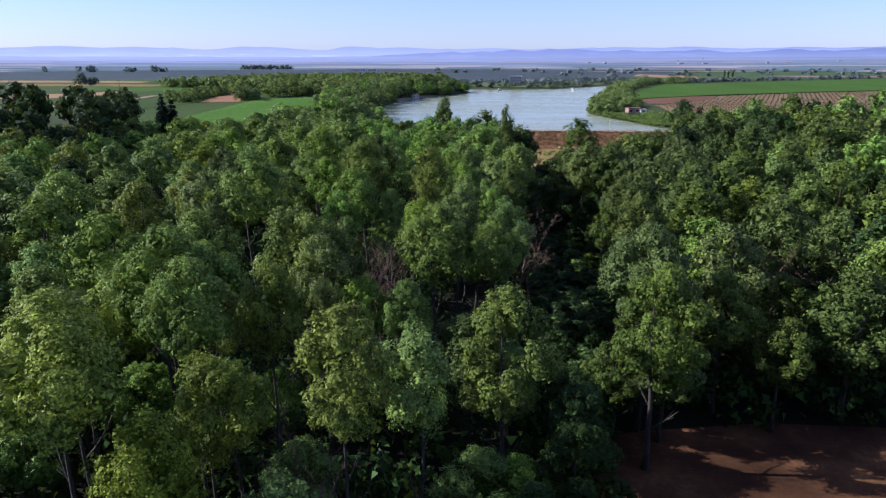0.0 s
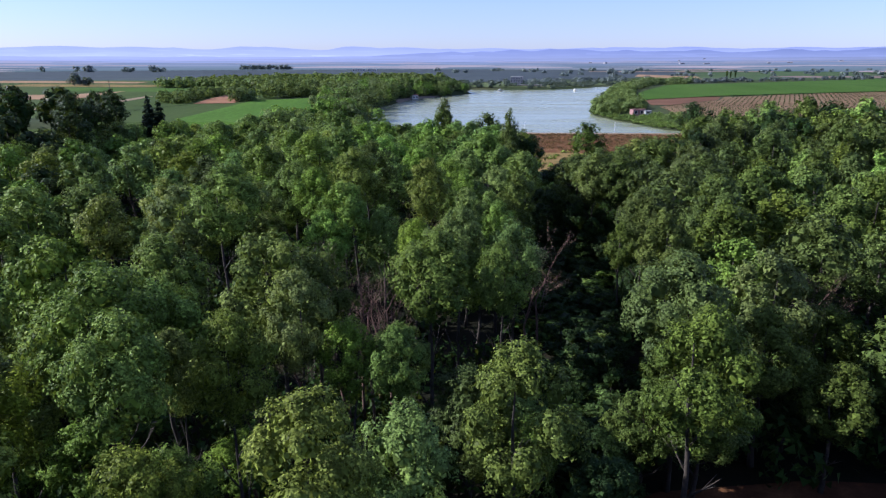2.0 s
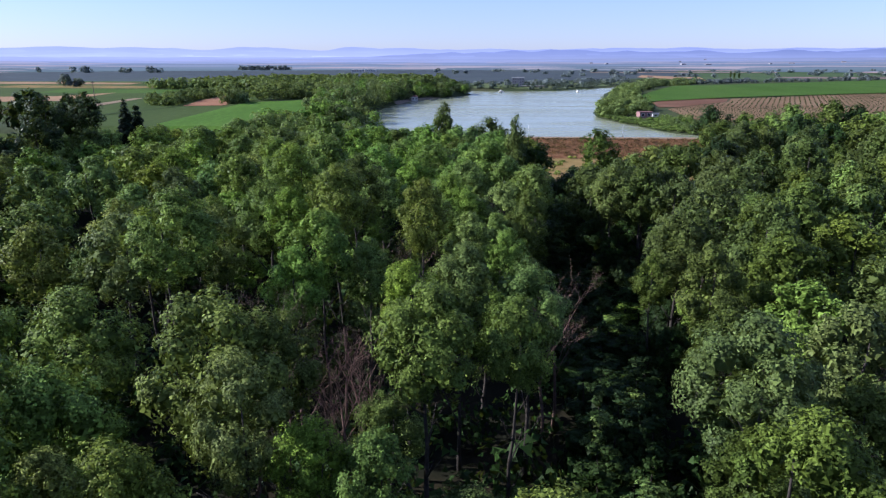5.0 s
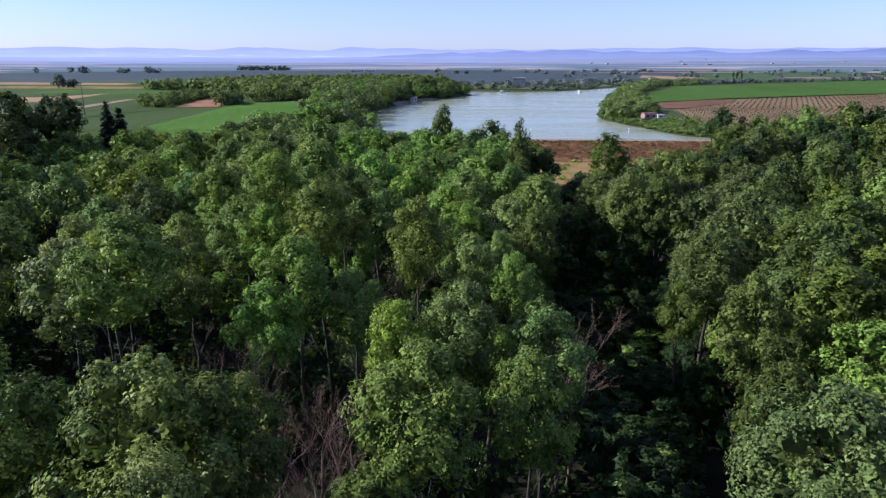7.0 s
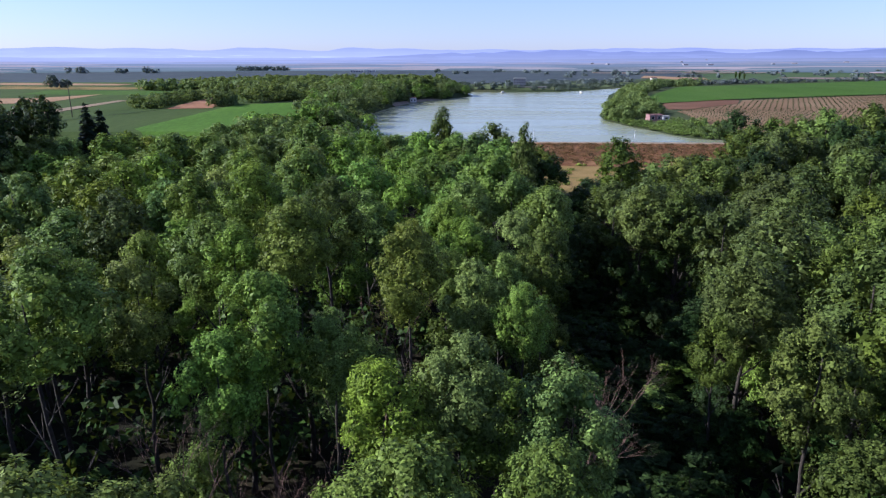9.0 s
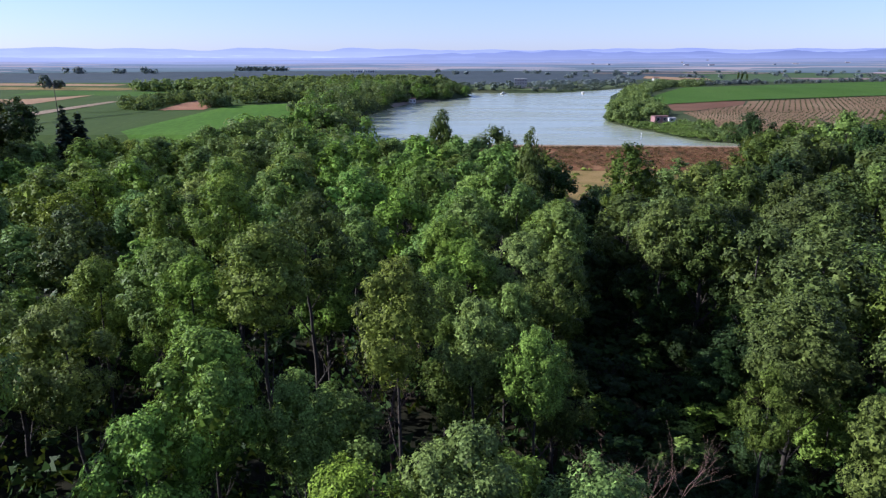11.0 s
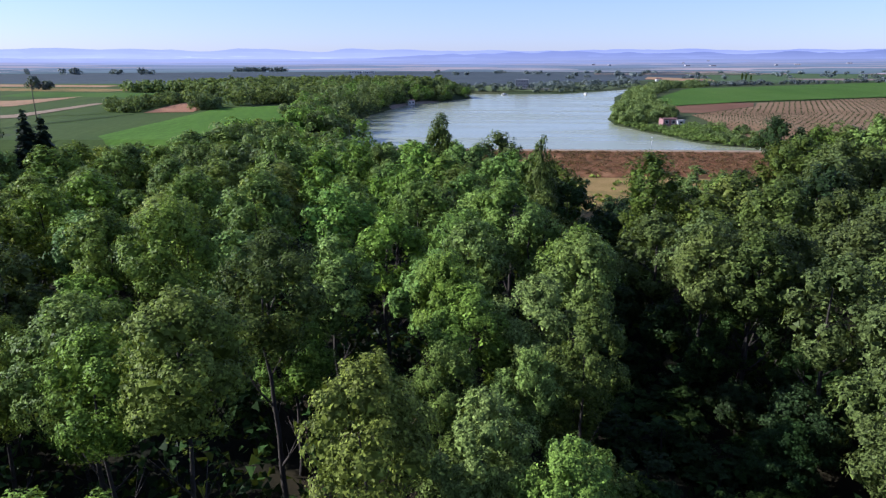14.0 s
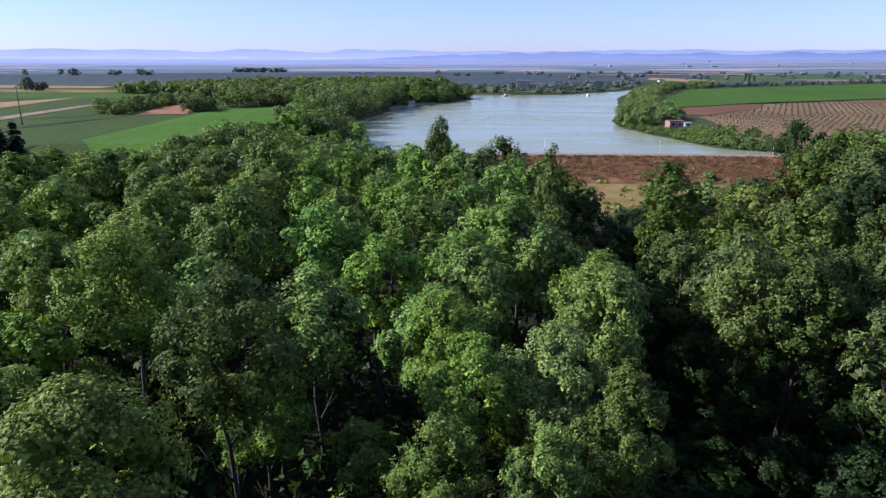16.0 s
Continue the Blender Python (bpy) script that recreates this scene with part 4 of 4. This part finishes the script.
for i, (x, y, h, r) in enumerate([(-90, 170, 21, 5.2), (-98, 176, 22, 5.4), (-107, 171, 21.5, 5.6), (-115, 178, 23, 5.6), (-124, 172, 22, 5.6), (-133, 180, 23, 5.4), (-103, 186, 22, 5), (-143, 176, 22.5, 5.6), (-152, 184, 23, 5.6),
                                   (-118, 190, 22, 5.4), (-86, 160, 18, 4.8), (-110, 160, 20, 5.2), (-127, 160, 20, 5.2), (-95, 152, 18, 5), (-87, 182, 21.5, 5), (-94, 187, 21, 5)]):
    grow("dark", x, y, h * 1.15, r * 1.1)
for x, y, h, r in [(-93, 188, 15.5, 5.2), (-86, 181, 16, 5), (-81, 193, 15, 5.2), (-72, 187, 16.5, 5), (-66, 193, 15.2, 5), (-60, 185, 16.4, 5.2), (-54, 192, 15, 4.8), (-48, 187, 16, 5), (-68, 177, 16.8, 5.2), (-58, 174, 17, 5), (-78, 173, 17, 5.2), (-50, 176, 17, 4.8), (-90, 172, 17, 5), (-40, 184, 16, 5), (-34, 190, 15.5, 5), (-26, 184, 16.4, 5), (-16, 182, 16.6, 5), (-10, 188, 15.6, 4.8)]:
    grow("green", x, y, h, r)


def clump_mesh(name, spots, material, seed, leaves=150, size=1.7):
    """Many far trees in one mesh: for each, a rough domed crown of leafy masses down to the ground."""
    rng = np.random.default_rng(seed)
    out = []
    leaves, size = int(leaves * 1.35), size * 0.84
    for x, y, z, h, r in spots:
        k = 11
        f = rng.uniform(0.12, 0.86, k)
        a = rng.uniform(0, 2 * np.pi, k)
        rr = r * np.sin(np.pi * (0.2 + 0.7 * f)) ** 0.6 * rng.uniform(0.3, 0.9, k)
        c = np.stack([x + rr * np.cos(a), y + rr * np.sin(a), z + h * f], 1)
        s = r * rng.uniform(0.24, 0.46, k)
        pick = rng.integers(0, k, leaves)
        d = rng.normal(size=(leaves, 3)) + np.array([0, 0, 0.4])
        d /= np.linalg.norm(d, axis=1, keepdims=True)
        pos = c[pick] + d * s[pick][:, None]
        pos[:, 2] = np.maximum(pos[:, 2], z + 0.3)
        dome = (pos - np.array([x, y, z + 0.3 * h])) / np.array([r, r, max(r, 0.7 * h)])
        out.append(leaf_faces(pos, d * 0.55 + dome * 0.8 + rng.normal(size=(leaves, 3)) * 0.28, size * r / 4.5, rng, 1.0))
    return fast_mesh(name, np.concatenate(out), material)


def scatter(corners, spacing, seed, h, r):
    """Spots for trees over a polygon of the plan."""
    rng = np.random.default_rng(seed)
    px, py = np.array([c[0] for c in corners], float), np.array([c[1] for c in corners], float)
    n = int((px.max() - px.min()) * (py.max() - py.min()) / spacing ** 2)
    X, Y = rng.uniform(px.min(), px.max(), n), rng.uniform(py.min(), py.max(), n)
    inside = np.zeros(n, bool)
    for (ax, ay), (bx, by) in zip(corners, corners[1:] + corners[:1]):
        if ay != by:
            inside ^= ((ay > Y) != (by > Y)) & (X < (bx - ax) * (Y - ay) / (by - ay) + ax)
    X, Y = X[inside], Y[inside]
    d = lake_distance(X, Y)
    ok = d > 0.8
    X, Y = X[ok], Y[ok]
    Z = land(X, Y)
    return [(a, b, c, h * rng.uniform(0.6, 1.25), r * rng.uniform(0.75, 1.25)) for a, b, c in zip(X, Y, Z)]


def wood(name, spots, tone, label, seed, leaves=150, size=1.7):
    tagged(new(name, clump_mesh(name, spots, LEAF[tone], seed, leaves, size)), label, "woodland", kind="stuff")


shore_w = [(-50, 195), (-26, 200), (-25, 285), (-39, 325), (-44, 365), (-39, 425), (-29, 478), (-23, 512), (-7, 540), (22, 584), (16, 620), (-30, 640), (-60, 520), (-66, 400), (-62, 345), (-55, 300), (-62, 250)]
sw = [(x, y, z, max(3.0, shore_top(y) * h - z), r) for x, y, z, h, r in scatter(shore_w, 5.4, 21, 1.0, 4.7)]
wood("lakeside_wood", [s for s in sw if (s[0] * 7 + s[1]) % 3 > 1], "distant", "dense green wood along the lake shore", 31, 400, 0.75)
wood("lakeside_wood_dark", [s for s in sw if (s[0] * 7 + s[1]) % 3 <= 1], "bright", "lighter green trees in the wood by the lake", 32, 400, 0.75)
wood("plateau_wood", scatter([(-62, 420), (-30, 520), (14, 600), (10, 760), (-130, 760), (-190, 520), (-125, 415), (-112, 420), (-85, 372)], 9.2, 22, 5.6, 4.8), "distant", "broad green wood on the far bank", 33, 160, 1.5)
wood("hedge_by_field", scatter([(-140, 326), (-121, 318), (-124, 350), (-125, 412), (-138, 404)], 3.6, 23, 4.6, 2.4), "distant", "leafy hedge along a bare field", 34, 200, 1.3)
wood("field_bushes", scatter([(-104, 332), (-98, 332), (-96, 350), (-104, 352)], 3.0, 24, 7.0, 3.2), "distant", "round bushes at the corner of a field", 35, 240, 1.2)
wood("hedge_far", scatter([(-205, 480), (-150, 462), (-112, 455), (-110, 475), (-150, 482), (-205, 496)], 6, 25, 6.5, 3.6), "distant", "row of bushes between distant fields", 36, 120)
wood("headland_wood", scatter([(86, 358), (97, 360), (112, 366), (114, 392), (122, 440), (146, 520), (168, 600), (160, 625), (120, 500), (102, 440), (88, 400)], 3.8, 26, 6.4, 3.0), "distant", "bushy green trees on the headland of the lake", 37, 260, 1.05)
wood("cove_wood", scatter([(150, 560), (178, 640), (215, 720), (262, 806), (300, 800), (245, 710), (200, 640), (166, 560)], 6.5, 57, 6.5, 4.0), "distant", "bushy trees along the narrow end of the lake", 58, 150, 1.3)
wood("vineyard_hedge", scatter([(108, 338), (104, 330), (104, 300), (118, 288), (150, 276), (154, 290), (124, 300), (114, 340)], 4.2, 27, 2.4, 2.0), "distant", "bushes between the lake and the vineyard", 38, 160, 1.5)
wood("shore_bushes", scatter([(99, 348), (108, 342), (114, 322), (112, 302), (100, 300), (95, 320), (93, 340)], 3.4, 47, 1.9, 1.7), "bright", "low bushes and reeds along the lake shore", 48, 90, 1.5)
wood("plateau_edge_bushes", scatter([(-63, 232), (-42, 236), (-38, 288), (-48, 322), (-60, 336), (-55, 300)], 4.0, 49, 3.6, 2.6), "bright", "bushes on the bank below the bright crop field", 50, 160, 1.4)
edge = scatter([(-76, 198), (-46, 196), (-40, 262), (-52, 270), (-57, 240), (-66, 224)], 4.0, 71, 1.0, 3.4)
wood("plateau_rim_wood", [(x, y, z, max(2.6, 14.2 * h ** 0.3 - z), r) for x, y, z, h, r in edge], "green", "leafy trees on the rim of the plateau", 72, 380, 0.85)
wood("outer_wood_west", scatter([(-140, -60), (-66, -60), (-62, 20), (-62, 74), (-130, 150), (-170, 150), (-160, 0)], 8, 73, 15.0, 4.6), "green", "thick broadleaf wood along the valley side", 74, 120, 1.5)
wood("outer_wood_east", scatter([(66, -60), (140, -60), (170, 130), (140, 124), (90, 106), (64, 76), (64, 20)], 8, 75, 15.0, 4.6), "silver", "thick grey-green wood along the valley side", 76, 120, 1.5)
wood("reeds", scatter([(84, 378), (90, 378), (94, 350), (101, 324), (107, 303), (122, 292), (118, 285), (99, 299), (94, 322), (87, 348)], 1.7, 81, 1.7, 1.3), "green", "reeds and low bushes at the water's edge", 82, 60, 1.6)
wood("field_corner_trees", scatter([(-100, 354), (-80, 366), (-54, 366), (-58, 404), (-92, 388)], 6.0, 95, 8.0, 4.2), "distant", "taller round trees beyond the bright crop field", 96, 260, 1.0)
wood("slope_wood", scatter([(64, 142), (110, 120), (175, 190), (190, 245), (154, 256), (100, 242), (87, 216), (77, 182)], 6.6, 28, 16.0, 5.0), "silver", "thick wood of grey-green trees below the vineyard", 39, 460, 0.85)
wood("far_shore_wood", scatter([(-10, 665), (60, 660), (110, 664), (150, 700), (200, 770), (180, 800), (100, 700), (60, 676), (-10, 690)], 8, 29, 3.0, 2.8), "hazegreen", "bushes along the far shore", 40, 130, 1.5)
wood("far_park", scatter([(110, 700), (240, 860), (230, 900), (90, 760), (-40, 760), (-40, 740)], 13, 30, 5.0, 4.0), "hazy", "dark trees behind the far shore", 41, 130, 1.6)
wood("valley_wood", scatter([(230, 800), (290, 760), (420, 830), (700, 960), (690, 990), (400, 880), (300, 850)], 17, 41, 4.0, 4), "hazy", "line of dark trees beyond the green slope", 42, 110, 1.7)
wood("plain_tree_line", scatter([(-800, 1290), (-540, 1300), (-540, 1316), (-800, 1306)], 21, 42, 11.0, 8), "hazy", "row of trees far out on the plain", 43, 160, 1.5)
wood("plain_tree_group", [(-276, 510, 11.5, 8.5, 5.4), (-267, 512, 11.5, 6.0, 4.6)], "hazegreen", "dark round trees standing alone in the fields", 44, 320, 1.4)
for i, (x, y) in enumerate([(412, 981), (418, 982), (424, 980)]):
    grow("column", x, y, 10.5 - 1.2 * i, 1.9)
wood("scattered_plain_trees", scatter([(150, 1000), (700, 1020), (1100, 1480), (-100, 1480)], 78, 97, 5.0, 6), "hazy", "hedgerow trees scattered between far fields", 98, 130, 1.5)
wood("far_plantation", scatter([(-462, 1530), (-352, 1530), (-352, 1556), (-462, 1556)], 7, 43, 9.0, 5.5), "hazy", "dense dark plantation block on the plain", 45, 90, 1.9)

# low shrubs and brambles all over the woodland floor; dark leaves paint in its shade
floor_rng = np.random.default_rng(77)
floor_spots = []
for k in range(2800):
    y = floor_rng.uniform(-30, 165)
    x = floor_rng.uniform(-max(46, 0.7 * y + 6), max(46, 0.7 * y + 4))
    clearing = (11 < x < 50 and 30 < y < 52) or (3 < x < 34 and 6 < y < 31)
    if not clearing and not (y > 140 and 17 + 0.12 * (y - 140) < x < 36 + 0.42 * (y - 140)):
        floor_spots.append((x, y, 0.0, floor_rng.uniform(1.0, 2.6) if open_ground(x, y) else floor_rng.uniform(3.0, 8.5), floor_rng.uniform(1.6, 3.0)))
tagged(new("undergrowth", clump_mesh("undergrowth", floor_spots[:2100], LEAF["dark"], 78, 40, 1.4)), "shrubs and brambles on the woodland floor, their dark leaves standing in for shade", "undergrowth", kind="stuff")

# dry grass on the dam and the meadow below it
DRYGRASS = leaf_material("dry_grass", (0.100, 0.054, 0.026), (0.190, 0.100, 0.047), 0.25)
tuft_rng = np.random.default_rng(91)
tufts_at = []
for k in range(2600):
    x, u = tuft_rng.uniform(-10, 120), tuft_rng.uniform(0, 1) ** 1.2
    tufts_at.append((x, 272.5 - 0.045 * (x - 60) - 5 - 26 * u, 3.15 - 2.8 * u, tuft_rng.uniform(0.3, 0.8), tuft_rng.uniform(0.4, 1.1)))
tagged(new("dam_grass", clump_mesh("dam_grass", tufts_at, DRYGRASS, 92, 16, 1.5)), "tufts of dry reddish grass on the dam", "grass", kind="stuff")
green_tufts = [(tuft_rng.uniform(18, 100), tuft_rng.uniform(170, 243), 0.0, tuft_rng.uniform(0.3, 0.9), tuft_rng.uniform(0.5, 1.4)) for k in range(260)]
tagged(new("meadow_tufts", clump_mesh("meadow_tufts", green_tufts, LEAF["yellow"], 93, 14, 3.2)), "tufts of green weeds in the dry meadow", "grass", kind="stuff")

# ---- vines ----
vine_rng = np.random.default_rng(50)
vines = []
for row_dir, row_gap, vine_gap, lower in ((Vector((0.16, 0.987)), 2.7, 5.6, True), (Vector((0.46, 0.888)), 2.8, 7.0, False)):
    for i in range(-160, 110):
        for j in range(-50, 60):
            q = Vector((120, 370)) + row_dir * (j * vine_gap) + Vector((-row_dir.y, row_dir.x)) * (i * row_gap)
            if (q.y < 372 + 0.12 * (q.x - 120)) == lower:
                vines.append((q.x, q.y))
vx, vy = np.array(vines).T
inside = np.zeros(len(vx), bool)
vine_edge = [(118, 372), (132, 380), (180, 430), (196, 462), (299, 511), (420, 560), (400, 440), (202, 342), (150, 287), (112, 294)]
for (ax, ay), (bx, by) in zip(vine_edge, vine_edge[1:] + vine_edge[:1]):
    inside ^= ((ay > vy) != (by > vy)) & (vx < (bx - ax) * (vy - ay) / (by - ay + 1e-9) + ax)
vx, vy = vx[inside] + vine_rng.normal(size=inside.sum()) * 0.06, vy[inside] + vine_rng.normal(size=inside.sum()) * 0.1
vz = land(vx, vy)
tagged(new("vines", clump_mesh("vines", [(a, b, c + 0.05, 1.35, 0.55) for a, b, c in zip(vx, vy, vz)], LEAF["dark"], 51, 12, 2.8)), "rows of small green vines on dry soil", "vineyard", kind="stuff")


# ---- buildings and small things ----
def house(name, at, size, storeys, wall_mat, label, category="house", roof_rise=1.2, turn=0.0, bays=4, flat=False, group=""):
    sx, sy, sz = size
    h = new(name)
    h.matrix_basis = pose(*at, 0, 0, turn)
    tagged(h, label, category, group)
    part("wall", bm_mesh("wall", box_bm(sx, sy, sz, 0.03), wall_mat), h)
    if flat:
        r = part("roof", bm_mesh("roof", box_bm(sx + 0.5, sy + 0.5, 0.25, 0.04), CONCRETE), h, at=pose(0, 0, sz))
    else:
        e = 0.35
        v = [(-sx / 2 - e, -sy / 2 - e, 0), (sx / 2 + e, -sy / 2 - e, 0), (sx / 2 + e, sy / 2 + e, 0), (-sx / 2 - e, sy / 2 + e, 0), (-sx / 2 - e, 0, roof_rise), (sx / 2 + e, 0, roof_rise)]
        f = [(0, 1, 5, 4), (2, 3, 4, 5), (1, 2, 5), (3, 0, 4), (3, 2, 1, 0)]
        r = part("roof", mesh_of("roof", v, f, ROOFTILE), h, at=pose(0, 0, sz + 0.01))
    step_h = sz / storeys
    glass, rim = bm_mesh("pane", box_bm(sx / bays * 0.42, 0.06, step_h * 0.45), GLASS_DARK), bm_mesh("window_frame", box_bm(sx / bays * 0.52, 0.05, step_h * 0.55), PLASTER)
    for s in range(storeys):
        for b in range(bays):
            w = part("window", rim, h, at=pose(-sx / 2 + (b + 0.5) * sx / bays, -sy / 2 - 0.02, (s + 0.24) * step_h))
            part("pane", glass, w, at=pose(0, -0.03, step_h * 0.05))
    return h


house("boat_hut", (101.5, 353, land_at(101.5, 353)), (6.4, 4.4, 3.0), 1, PINKWALL, "small pinkish lakeside hut with a low tiled roof", "hut", 0.22, 8, 2)
house("boat_shed", (106.2, 350.5, land_at(106, 350)), (3.0, 2.6, 1.7), 1, PLASTER, "small white shed beside the lakeside hut", "shed", flat=True, bays=1)
house("beach_hut", (-22, 514, land_at(-22, 514)), (5, 4, 2.8), 1, PLASTER, "small white hut above the beach", "hut", 0.8, 30, 2)
house("lake_villa", (75, 690, land_at(75, 690)), (12, 9, 8), 3, GREYWALL, "three-storey grey villa with dark windows by the far shore", "house", flat=True, bays=5, turn=-6)
house("villa_terrace", (84, 676, land_at(84, 676)), (30, 2.0, 1.4), 1, STUBBLEWALL, "long pale yellow arcaded terrace wall below the villa", "wall", flat=True, bays=16, turn=-3)
house("farmhouse", (281, 930, land_at(281, 930)), (7, 5, 3), 1, PLASTER, "white farmhouse with a red roof by a yellow field", "house", 1.4, 10, 3)
house("farm_barn", (326, 893, land_at(326, 893)), (8, 5, 2.6), 1, PINKWALL, "reddish barn by a yellow field", "barn", 1.3, 0, 3)
for x, y, w in [(-173, 1387, 26), (-146, 1390, 18)]:
    house("warehouse", (x, y, land_at(x, y)), (w, 12, 4.5), 1, PLASTER, "low white warehouse far out on the plain", "warehouse", flat=True, bays=5, group="warehouses on the plain")
town_rng = random.Random(9)
for k in range(12):
    d = town_rng.uniform(2200, 3600)
    x = d * town_rng.uniform(0.05, 0.85)
    house("village_house", (x, d, far_level(x, d)), (town_rng.uniform(8, 20), 8, town_rng.uniform(3, 4.5)), 1, GREYWALL, "pale grey house of a village far away on the plain", "house", 1.0, town_rng.uniform(-25, 25), 3, flat=True, group="houses of the far villages")

pole = new("utility_pole")
pole.matrix_basis = pose(-136, 280, land_at(-136, 280))
tagged(pole, "tall dark wooden utility pole among the fields", "utility pole")
part("post", mesh_of("post", *tube([(0, 0, -0.4), (0.05, 0, 6), (0.1, 0, 12.4)], [0.17, 0.14, 0.10], 8), POLEWOOD, True), pole)
part("crossarm", bm_mesh("crossarm", box_bm(1.5, 0.1, 0.12, 0.01), POLEWOOD), pole, at=pose(0.1, 0, 11.8))
lamp = None
for x in (-2, 33, 69, 104):
    y = 272.5 - 0.045 * (x - 60) - 0.8
    m = pose(x, y, 3.4)
    if lamp is None:
        lamp = new("dam_lamp")
        lamp.matrix_basis = m
        tagged(lamp, "slim pale lamp post on the dam crest", "lamp post", "lamp posts on the dam")
        part("post", mesh_of("post", *tube([(0, 0, -0.2), (0, 0, 2.0), (0, 0, 4.0)], [0.08, 0.06, 0.05], 8), PALEMETAL, True), lamp)
        part("lamp_head", bm_mesh("lamp_head", box_bm(0.28, 0.28, 0.3, 0.05), PALEMETAL), lamp, at=pose(0, 0, 4.0))
    else:
        copy_thing(lamp, m)


def boat(x, y, turn):
    b = new("boat")
    b.matrix_basis = pose(x, y, WATER, 0, 0, turn)
    tagged(b, "small white boat on the lake", "boat", "boats on the lake")
    v = [(-3, -0.9, 0.7), (-3, 0.9, 0.7), (1.5, 1.0, 0.8), (1.5, -1.0, 0.8), (3.4, 0, 1.0), (-2.8, -0.6, -0.2), (-2.8, 0.6, -0.2), (1.4, 0.6, -0.2), (1.4, -0.6, -0.2)]
    f = [(0, 1, 2, 4, 3), (0, 5, 6, 1), (1, 6, 7, 2), (2, 7, 4), (4, 8, 3), (3, 8, 5, 0), (5, 8, 4, 7, 6)]
    part("hull", mesh_of("hull", v, f, PLASTER), b)
    part("cabin", bm_mesh("cabin", box_bm(2.0, 1.3, 1.2, 0.08), PLASTER), b, at=pose(-0.6, 0, 0.75))


boat(54, 634, 20)
boat(125, 640, 100)


# ---- dead trees ----
def twigs(rng, base, way, length, radius, depth, out):
    tip = base + way * length
    mid = base + way * (length * 0.5) + Vector([rng.uniform(-1, 1) for _ in range(3)]) * (length * 0.06)
    out.append(tube([base, mid, tip], [radius, radius * 0.75, radius * 0.45], 5 if depth > 1 else 3))
    if depth:
        for k in range(rng.choice([3, 4])):
            side = Vector((rng.uniform(-1, 1), rng.uniform(-1, 1), rng.uniform(-0.1, 0.6)))
            w = (way * 0.9 + side * 0.7).normalized()
            start = base + way * (length * rng.uniform(0.45, 1.0))
            twigs(rng, start, w, length * rng.uniform(0.5, 0.75), radius * 0.45, depth - 1, out)


def dead_tree(x, y, h, seed):
    rng = random.Random(seed)
    t = new("dead_tree")
    t.matrix_basis = pose(x, y, land_at(x, y))
    tagged(t, "bare grey-brown dead tree with thin branching twigs", "dead tree", "dead trees in the wood")
    pts = [Vector((rng.uniform(-0.2, 0.2) * i, rng.uniform(-0.2, 0.2) * i, h * 0.7 * i / 4 - (0.3 if i == 0 else 0))) for i in range(5)]
    part("trunk", mesh_of("trunk", *tube(pts, [0.17, 0.15, 0.12, 0.09, 0.06], 7), DEADWOOD, True), t)
    for k in range(6):
        out = []
        p = pts[2].lerp(pts[4], k / 5)
        a = k * 2.2 + rng.uniform(0, 1)
        twigs(rng, p, Vector((math.cos(a) * 0.6, math.sin(a) * 0.6, 1.0)).normalized(), h * 0.2, 0.038, 3, out)
        part("branch", mesh_of("branch", *join(out), DEADWOOD), t)


for i, (x, y, h) in enumerate([(-7.2, 62, 15.5), (-4.8, 62.5, 16), (-6.2, 59.5, 15), (-9.0, 61, 14.5), (9.0, 71, 16.5), (10.2, 73, 15.5), (-3.0, 90, 14.5), (-4.5, 89, 14), (-12.5, 46, 14), (36, 66, 14), (-11.5, 64, 17.5), (-13, 60.5, 13), (-8, 57.8, 13), (-6, 65, 14), (-8.5, 29, 13), (-7.4, 31.5, 14)]):
    dead_tree(x, y, h, 60 + i)
